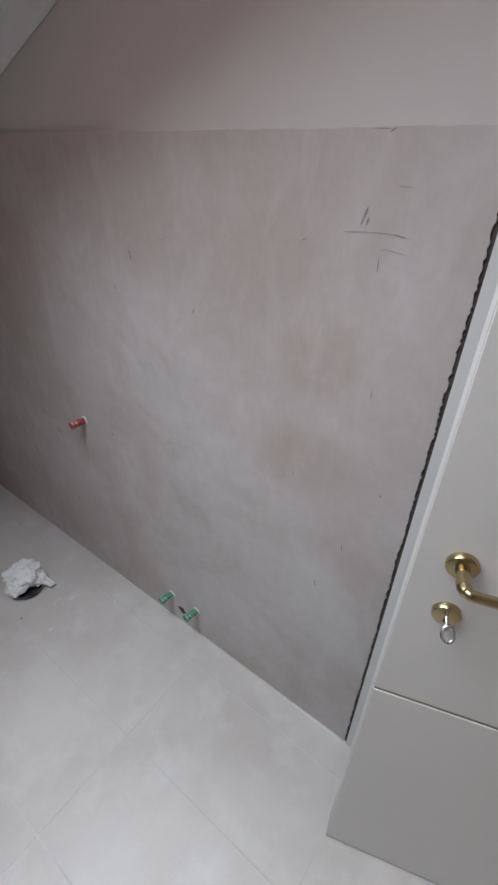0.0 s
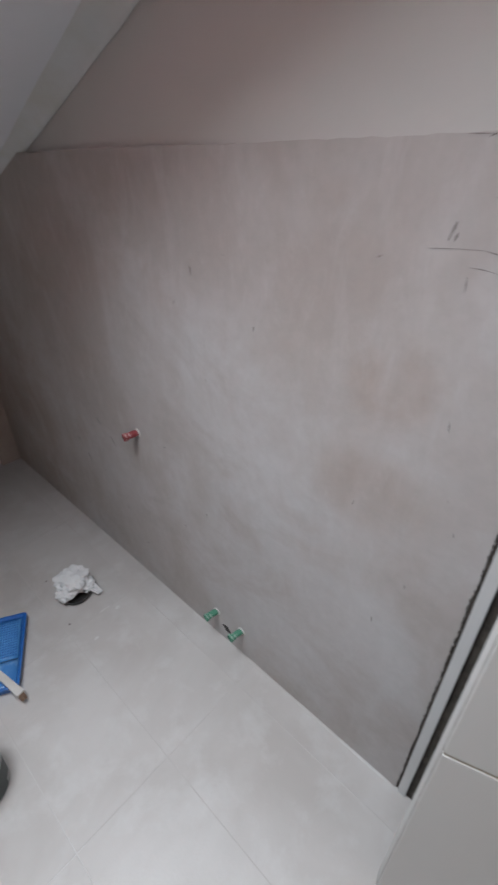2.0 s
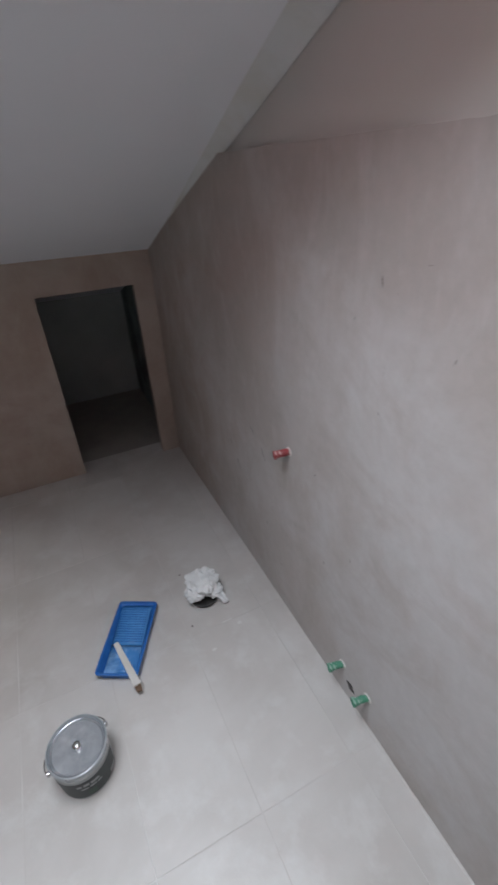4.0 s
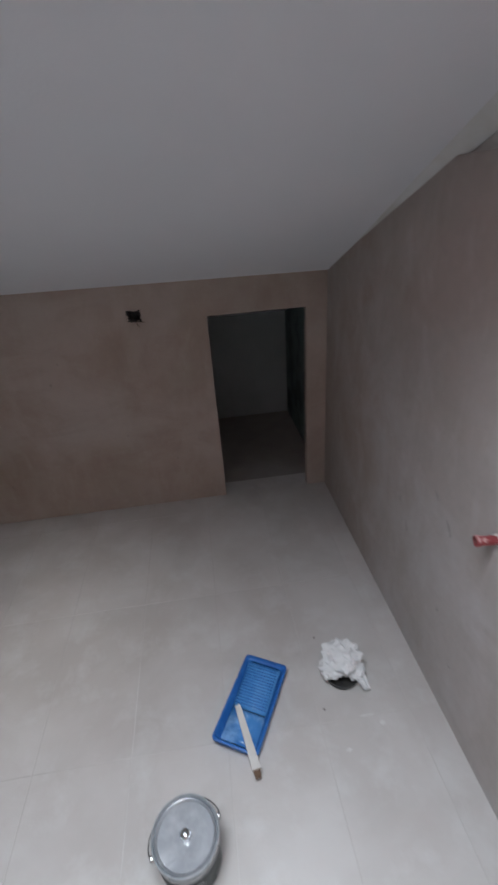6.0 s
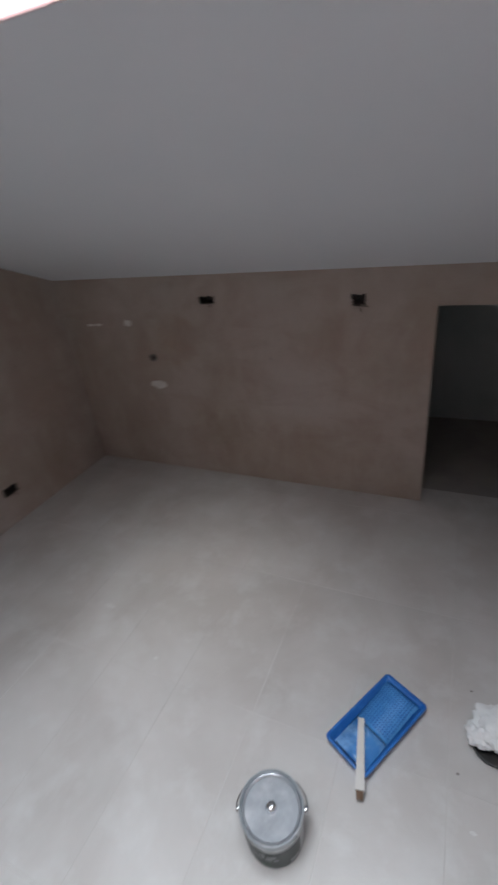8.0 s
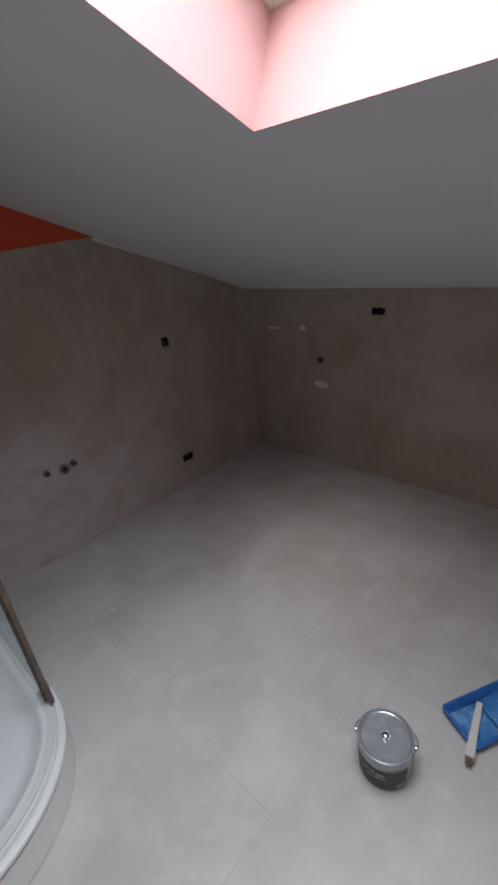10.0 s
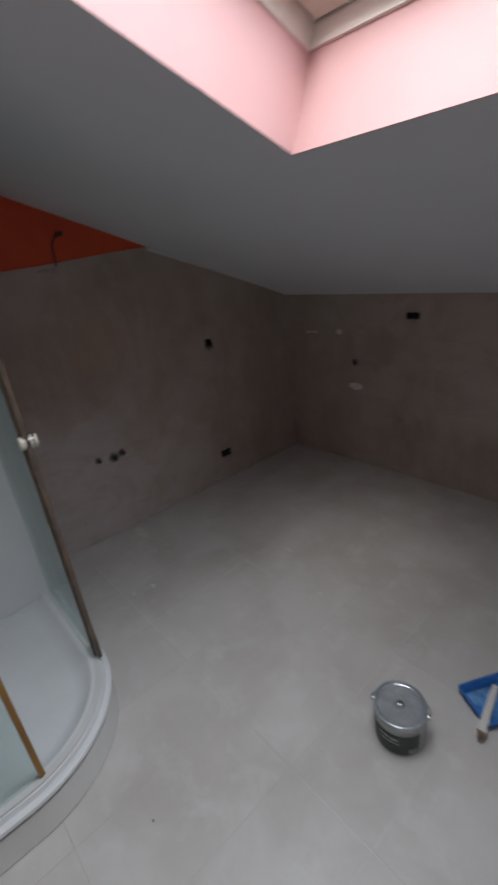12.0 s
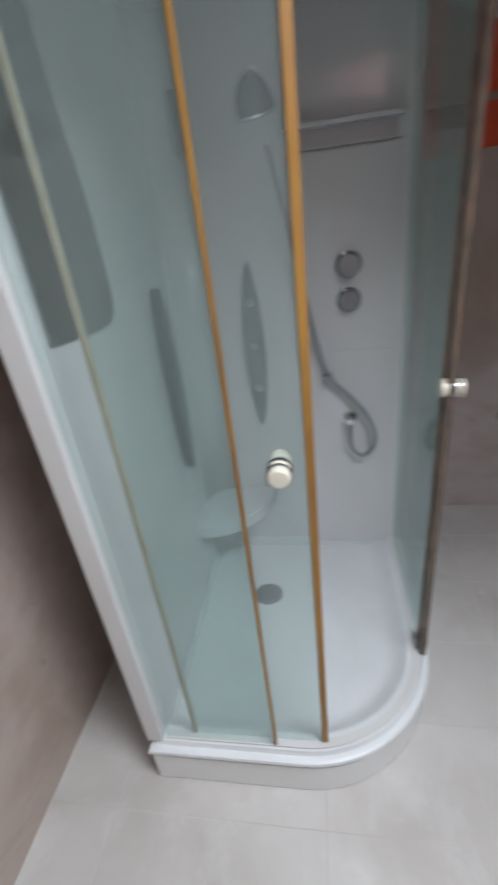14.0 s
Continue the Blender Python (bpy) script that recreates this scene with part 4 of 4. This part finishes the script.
for i in range(15):
    for j in range(12):
        x, y = -0.010 + i * 0.0095, -0.050 + j * 0.0091
        zz = tray_floor(x) + 0.0012
        hexa(bm, [(x, y, zz), (x + 0.005, y, zz), (x + 0.005, y + 0.006, zz), (x, y + 0.006, zz), (x + 0.001, y + 0.001, zz + 0.0030), (x + 0.004, y + 0.001, zz + 0.0030), (x + 0.004, y + 0.005, zz + 0.0030), (x + 0.001, y + 0.005, zz + 0.0030)])
tagged(part("rib", bm, BLUE, tray, "small raised ribs on the ramp", smooth=False), kind="stuff")

# ---- brush across the tray ----
a, b = Vector((-0.652, -1.243, 0.030)), Vector((-0.614, -1.462, 0.030))
brush = thing("paint_brush", "white handled paint brush lying across the tray rim", "brush", (a.x, a.y, 0), math.degrees(math.atan2((b - a).y, (b - a).x)))
bm = bmesh.new()
hexa(bm, [(0, -0.009, 0.018), (0.205, -0.013, 0.030), (0.205, 0.013, 0.030), (0, 0.009, 0.018), (0, -0.009, 0.030), (0.205, -0.013, 0.045), (0.205, 0.013, 0.045), (0, 0.009, 0.030)])
part("handle", rounded(bm, 0.003), BRUSH_WHITE, brush, "flat white handle")
bm = bmesh.new()
r2 = random.Random(3)
for k in range(46):
    y, zz = r2.uniform(-0.009, 0.009), r2.uniform(0.030, 0.040)
    sweep([(0.203, y, zz), (0.210, y * 1.0, zz - 0.005), (0.216 + r2.uniform(0, 0.005), y * 0.9, zz - 0.014)], [0.0012, 0.001, 0.0005], 5, bm)
part("bristles", bm, BRISTLE, brush, "short brown bristles")

# ---- crumpled paper in a dark dish ----
dish = thing("dark_dish", "small dark dish holding crumpled paper", "dish", (-0.278, -1.182, 0))
part("bowl", turned(lathe([(0, 0), (0.052, 0), (0.058, 0.006), (0.062, 0.020), (0.058, 0.021), (0.053, 0.008), (0, 0.005)], 32), pose(0, 0, 0)), BLACK, dish)


def crumple(seed, at, size, flat):
    bm = bmesh.new()
    bmesh.ops.create_icosphere(bm, subdivisions=4, radius=1.0)
    for v in bm.verts:
        p = v.co.normalized()
        ridge = sum(abs(noise.noise(p * f + Vector((seed, 0, f)))) * w for f, w in ((1.2, 0.30), (2.6, 0.46), (5.0, 0.20)))
        r = size * (0.82 + ridge * 0.8)
        v.co = Vector((p.x * r, p.y * r, p.z * r * flat))
    low = min(v.co.z for v in bm.verts)
    for v in bm.verts:
        v.co += Vector(at) - Vector((0, 0, low))
    return bm


wad = thing("crumpled_paper", "crumpled white paper towel stuffed into a dark dish", "paper", (-0.272, -1.176, 0.006))
part("wad", crumple(1.0, (-0.002, 0.016, 0.004), 0.064, 0.76), PAPER, wad)
part("fold", crumple(4.2, (-0.044, -0.006, 0.008), 0.039, 0.72), PAPER, wad)
part("fold", crumple(7.7, (0.036, -0.020, 0.006), 0.036, 0.7), PAPER, wad)
bm = bmesh.new()
gridv = {}
for i in range(9):
    for j in range(13):
        u, v = i / 8 - 0.5, j / 12
        x, y = 0.030 + 0.050 * u * (1 - 0.55 * v) + 0.030 * v, -0.020 - 0.062 * v
        zz = 0.045 * (1 - v) ** 0.8 + 0.006 + 0.006 * noise.noise((u * 6, v * 6, 2.0)) + 0.004 * math.sin(u * 14)
        gridv[i, j] = bm.verts.new((x, y, max(zz, 0.0)))
for i in range(8):
    for j in range(12):
        bm.faces.new((gridv[i, j], gridv[i + 1, j], gridv[i + 1, j + 1], gridv[i, j + 1]))
ob = part("loose_end", bm, PAPER, wad)
ob.modifiers.new("thick", "SOLIDIFY").thickness = 0.001

# ---- pipe ends and boxes in the walls ----
def pipe_end(name, y, z, down, mat, label):
    e = thing(name, label, "pipe end", (0, y, z))
    end = Vector((-0.044, 0.011, down))
    bm = sweep([tuple(end * (k / 9) + Vector((0.004, 0, 0)) * (1 - k / 9)) for k in range(10)], [0.0130, 0.0118, 0.0112, 0.0112, 0.0115, 0.0112, 0.0118, 0.0122, 0.0120, 0.0124], 18)
    for v in bm.verts:
        v.co += Vector((noise.noise(v.co * 130 + Vector((y, z, 0)) * 9), noise.noise(v.co * 130 + Vector((5, y * 9, z))), noise.noise(v.co * 130 + Vector((z, 9, y * 7))))) * 0.0028
    part("chipped_edge", turned(lathe([(0.0118, -0.001), (0.0168, -0.0005), (0.0150, 0.002), (0.0118, 0.003)], 14), pose(0, 0, 0, 0, -90)), PATCH_WHITE, e, "chipped pale plaster")
    part("stub", bm, mat, e)
    part("collar", turned(lathe([(0.0115, 0), (0.0145, 0), (0.0145, 0.010), (0.0115, 0.010)], 20), Matrix.Translation(end * 0.86) @ end.to_track_quat("Z", "Y").to_matrix().to_4x4()), mat, e)
    part("bore", turned(lathe([(0, 0.0), (0.008, 0.0), (0.008, 0.0008), (0, 0.0008)], 16), Matrix.Translation(end * 1.002) @ end.to_track_quat("Z", "Y").to_matrix().to_4x4()), BLACK, e)


pipe_end("capped_pipe", -1.400, 0.754, -0.004, RED_PIPE, "red plastic capped pipe stub in the plaster")
pipe_end("water_pipe", -1.743, 0.127, -0.004, GREEN_PIPE, "green plastic pipe stub low in the plaster")
pipe_end("water_pipe", -1.867, 0.130, -0.004, GREEN_PIPE, "green plastic pipe stub low in the plaster")
tagged(part("drain_hole", plate([(-0.001, -1.792 + 0.018 * math.cos(t) + 0.006 * math.sin(3 * t), 0.070 + 0.016 * math.sin(t)) for t in (2 * math.pi * k / 16 for k in range(16))], (0.0006, 0, 0)), BLACK), "small broken black hole in the plaster", "hole")


def wall_box(name, m, w, h, mess, label):
    """A sunk box, open at the front; local x along the wall, y into it."""
    e = thing(name, label, "electrical box")
    e.matrix_world = m
    bm = bmesh.new()
    t, d = 0.004, 0.05
    block(bm, -w / 2, w / 2, d, d + t, -h / 2, h / 2)
    block(bm, -w / 2, -w / 2 + t, 0.002, d, -h / 2, h / 2)
    block(bm, w / 2 - t, w / 2, 0.002, d, -h / 2, h / 2)
    block(bm, -w / 2 + t, w / 2 - t, 0.002, d, -h / 2, -h / 2 + t)
    block(bm, -w / 2 + t, w / 2 - t, 0.002, d, h / 2 - t, h / 2)
    part("box", bm, BLACK, e, smooth=False)
    r = random.Random(mess)
    for k in range(mess):
        pts = [(r.uniform(-w / 3, w / 3), 0.045, r.uniform(-h / 3, h / 3)), (r.uniform(-w / 2, w / 2), 0.0, r.uniform(-h / 2, h / 3)), (r.uniform(-w * 0.4, w * 0.7), -0.012, r.uniform(-h, 0))]
        part("wire", sweep(smooth_line(pts, 6), 0.0016, 6), CABLE, e, "short loose wire")
    for k in range(9):
        side, f = k % 4, r.uniform(-0.48, 0.48)
        x, z = ((f * w, h / 2), (f * w, -h / 2), (w / 2, f * h), (-w / 2, f * h))[side]
        bm = bmesh.new()
        bmesh.ops.create_icosphere(bm, subdivisions=2, radius=1.0)
        a, c = r.uniform(0.004, 0.010), r.uniform(0.003, 0.008)
        for v in bm.verts:
            q = 1 + 0.5 * noise.noise(v.co * 1.3 + Vector((k * 3.1, mess, 0)))
            v.co = Vector((x + v.co.x * a * q, 0.003 + v.co.y * 0.005, z + v.co.z * c * q))
        part("broken_plaster", bm, PLASTER_B, e, "ragged plaster edge")


for b, mess in ((BOX1, 3), (BOX2, 2)):
    wall_box("socket_box", Matrix.Translation(((b[0] + b[1]) / 2, 0, (b[2] + b[3]) / 2)), b[1] - b[0], b[3] - b[2], mess, "empty black socket box sunk in the plaster")
for b, mess in ((BOXC1, 7), (BOXC2, 2)):
    wall_box("socket_box", Matrix.Translation((WALL_C, (b[0] + b[1]) / 2, (b[2] + b[3]) / 2)) @ pose(0, 0, 0, 0, 0, 90), b[1] - b[0], b[3] - b[2], mess, "black socket box with loose wires in the plaster")


def fitting(y, z, r, depth):
    e = thing("pipe_fitting", "dull grey threaded pipe fitting in the plaster", "pipe fitting", group="basin pipes")
    e.matrix_world = Matrix.Translation((WALL_C, y, z)) @ pose(0, 0, 0, 0, 90)
    part("sleeve", lathe([(r * 0.62, 0.0), (r, 0.0), (r, depth), (r * 0.62, depth)], 22), PIPE_BRASS, e)
    part("bore", lathe([(0, depth * 0.3), (r * 0.63, depth * 0.3), (r * 0.63, 0.002), (0, 0.002)], 18), BLACK, e)
    part("halo", lathe([(r * 1.0, 0.0), (r * 1.5, 0.0), (r * 1.3, 0.002), (r, 0.003)], 18), PLASTER_A, e, "pale mortar ring")


fitting(-1.685, 0.512, 0.015, 0.022)
fitting(-1.589, 0.497, 0.024, 0.020)
fitting(-1.534, 0.510, 0.016, 0.024)
e = thing("pipe_fitting", "small dark pipe hole in the knee wall plaster", "pipe fitting")
e.matrix_world = Matrix.Translation((-2.116, 0, 0.757)) @ pose(0, 0, 0, 90)
part("sleeve", lathe([(0.012, 0), (0.021, 0), (0.021, 0.012), (0.012, 0.012)], 20), PIPE_BRASS, e)
part("bore", lathe([(0, 0.004), (0.0125, 0.004), (0.0125, 0.001), (0, 0.001)], 16), BLACK, e)


def splash(name, label, place, across, up, w, h, seed, mat, thick=0.0016):
    """An uneven dab lying on a surface."""
    n = 22
    pts = []
    for k in range(n):
        t = 2 * math.pi * k / n
        f = 1 + 0.45 * noise.noise((math.cos(t) * 1.4 + seed, math.sin(t) * 1.4, seed * 0.7))
        pts.append(Vector(place) + Vector(across) * (w / 2 * f * math.cos(t)) + Vector(up) * (h / 2 * f * math.sin(t)))
    nrm = Vector(across).cross(Vector(up)).normalized()
    return tagged(part(name, plate(pts, nrm * thick), mat, smooth=False), label, "filler patch")


X, Y, Z = (1, 0, 0), (0, 1, 0), (0, 0, 1)
for x, z, w, h, s in ((-2.122, 0.582, 0.110, 0.050, 1.0), (-2.248, 0.962, 0.045, 0.036, 2.0), (-2.47, 0.952, 0.05, 0.016, 3.0), (-2.53, 0.950, 0.045, 0.014, 4.0)):
    splash("filler_patch", "pale filler dab on the knee wall plaster", (x, 0, z), X, Z, w, h, s, PATCH_WHITE)
splash("filler_patch", "pale filler dab on orange paint", (WALL_C - 0.006, -1.885, 1.735), Y, Z, 0.060, 0.024, 6.0, DAB_TAN)
# cable dangling over the orange paint
cable = thing("loose_cable", "dark cable hanging from a hole in orange paint", "cable")
part("wire", sweep(smooth_line([(WALL_C - 0.01, -1.575, 1.728), (WALL_C + 0.03, -1.590, 1.722), (WALL_C + 0.02, -1.620, 1.69), (WALL_C + 0.012, -1.625, 1.63), (WALL_C + 0.012, -1.63, 1.58)], 8), 0.004, 8), CABLE, cable)
part("stub", sweep([(WALL_C - 0.01, -1.565, 1.730), (WALL_C + 0.025, -1.575, 1.727)], 0.012, 12), CABLE, cable)
splash("filler_patch", "grey smear under the orange paint edge", (WALL_C, -1.67, 1.563), Y, Z, 0.10, 0.026, 8.0, DAB_GREY)

# scratches on the plaster by the door
def scratch(y0, z0, y1, z1, w, bend=0.0):
    n = 9
    up, dn = [], []
    for k in range(n + 1):
        s = k / n
        y, z = y0 + (y1 - y0) * s, z0 + (z1 - z0) * s + bend * math.sin(math.pi * s)
        t = w * (0.25 + 0.75 * math.sin(math.pi * s)) * (0.7 + 0.5 * noise.noise((s * 5, y0 * 9, z0)))
        q = Vector((0, z1 - z0, -(y1 - y0))).normalized()
        up.append((-0.0006, y + q.y * t / 2, z + q.z * t / 2))
        dn.append((-0.0006, y - q.y * t / 2, z - q.z * t / 2))
    tagged(part("scratch", plate(up + dn[::-1], (0.0010, 0, 0)), SCRATCH, smooth=False), "dark trowel scratch in the grey plaster", "scratch")


scratch(-2.297, 1.449, -2.289, 1.424, 0.0040)
scratch(-2.301, 1.435, -2.298, 1.424, 0.0035)
scratch(-2.262, 1.4125, -2.300, 1.4150, 0.0010)
scratch(-2.300, 1.4150, -2.342, 1.4165, 0.0005)
scratch(-2.342, 1.4160, -2.364, 1.4125, 0.0022)
scratch(-2.325, 1.394, -2.365, 1.390, 0.0009, 0.001)
scratch(-2.185, 1.391, -2.198, 1.397, 0.0014)
scratch(-1.737, 1.325, -1.741, 1.305, 0.003)
scratch(-1.84, 1.357, -1.852, 1.359, 0.0016)
scratch(-2.285, 1.5445, -2.318, 1.5435, 0.0014)
scratch(-2.312, 1.540, -2.322, 1.545, 0.0018)
scratch(-2.335, 1.478, -2.362, 1.476, 0.0011)
scratch(-2.352, 0.775, -2.354, 0.760, 0.003)
scratch(-2.41, 0.955, -2.412, 0.946, 0.0022)
scratch(-0.92, 0.545, -0.932, 0.53, 0.005)
scratch(-0.98, 0.485, -0.995, 0.45, 0.006)
scratch(-1.13, 0.71, -1.145, 0.685, 0.005)
scratch(-1.205, 0.66, -1.235, 0.62, 0.004)
scratch(-2.30, 0.62, -2.302, 0.60, 0.003)

nick = random.Random(17)
for k in range(9):
    y, z = nick.uniform(-2.4, -1.5), nick.uniform(0.3, 1.45)
    scratch(y, z, y + nick.uniform(-0.006, 0.004), z - nick.uniform(0.008, 0.02), nick.uniform(0.0015, 0.003))
# dabs of plaster on the floor
for x, y, w, h, s in ((-1.78, -1.12, 0.05, 0.022, 11.0), (-2.12, -1.79, 0.045, 0.02, 12.0), (-2.14, -1.89, 0.03, 0.014, 13.0), (-2.62, -1.58, 0.16, 0.05, 14.0), (-1.43, -1.27, 0.02, 0.012, 15.0), (-0.24, -1.33, 0.05, 0.006, 16.0), (-0.20, -1.36, 0.02, 0.012, 17.0), (-0.33, -1.42, 0.018, 0.010, 18.0)):
    splash("plaster_crumb", "pale dab of dried plaster on floor tile", (x, y, 0), X, Y, w, h, s, DUST, 0.0012)
for x, y, s in ((-0.37, -1.29, 1), (-0.335, -1.02, 2), (-1.19, -2.33, 3)):
    splash("plaster_crumb", "dark grit speck on floor tile", (x, y, 0), X, Y, 0.009, 0.006, s + 20.0, SCRATCH, 0.002)

# pale mortar fillet along the foot of the plastered wall
bm = bmesh.new()
rows = []
for k in range(61):
    y = -2.462 + k * 0.68 / 60
    w = 0.0042 * (1 + 0.6 * noise.noise((y * 9, 1, 0)) + 0.5 * noise.noise((y * 45, 1, 4)))
    rows.append([bm.verts.new(p) for p in ((0, y, 0), (-w * 1.6, y, 0), (-w * 0.6, y, w * 0.35), (0, y, w))])
for a, b in zip(rows, rows[1:]):
    for i in range(4):
        bm.faces.new((a[i], a[(i + 1) % 4], b[(i + 1) % 4], b[i]))
bm.faces.new(rows[0])
bm.faces.new(rows[-1][::-1])
structure(part("trim_mortar_fillet", bm, GROUT), "pale mortar fillet where wall meets floor", "trim")

# ---- floor tiles ----
TX, TY, JOINT = 0.30, 0.60, 0.0032
tile_mesh = {}


def tile(x0, x1, y0, y1):
    w, h = round(x1 - x0, 3), round(y1 - y0, 3)
    if (w, h) not in tile_mesh:
        bm = bmesh.new()
        b = 0.0005
        v = []
        for d, zz in ((0, -0.008), (0, -b), (b, 0)):
            v.append([bm.verts.new(p) for p in ((-w / 2 + d, -h / 2 + d, zz), (w / 2 - d, -h / 2 + d, zz), (w / 2 - d, h / 2 - d, zz), (-w / 2 + d, h / 2 - d, zz))])
        for a, c in zip(v, v[1:]):
            for i in range(4):
                bm.faces.new((a[i], a[(i + 1) % 4], c[(i + 1) % 4], c[i]))
        bm.faces.new(v[-1])
        me = bpy.data.meshes.new("tile")
        bm.to_mesh(me)
        bm.free()
        me.materials.append(TILE)
        tile_mesh[w, h] = me
    ob = new("tile", tile_mesh[w, h])
    ob.location = ((x0 + x1) / 2, (y0 + y1) / 2, 0)
    ob.parent = floor


for i in range(-4, 11):
    for j in range(-1, 6):
        x1, y1 = -0.095 - TX * i - JOINT / 2, -0.133 - TY * j - JOINT / 2
        x0, y0 = x1 - TX + JOINT, y1 - TY + JOINT
        x0, x1, y0, y1 = max(x0, WALL_C - 0.005), min(x1, HALL - 0.002), max(y0, -3.45), min(y1, 0.123)
        if x1 - x0 > 0.02 and y1 - y0 > 0.02:
            tile(x0, x1, y0, y1)
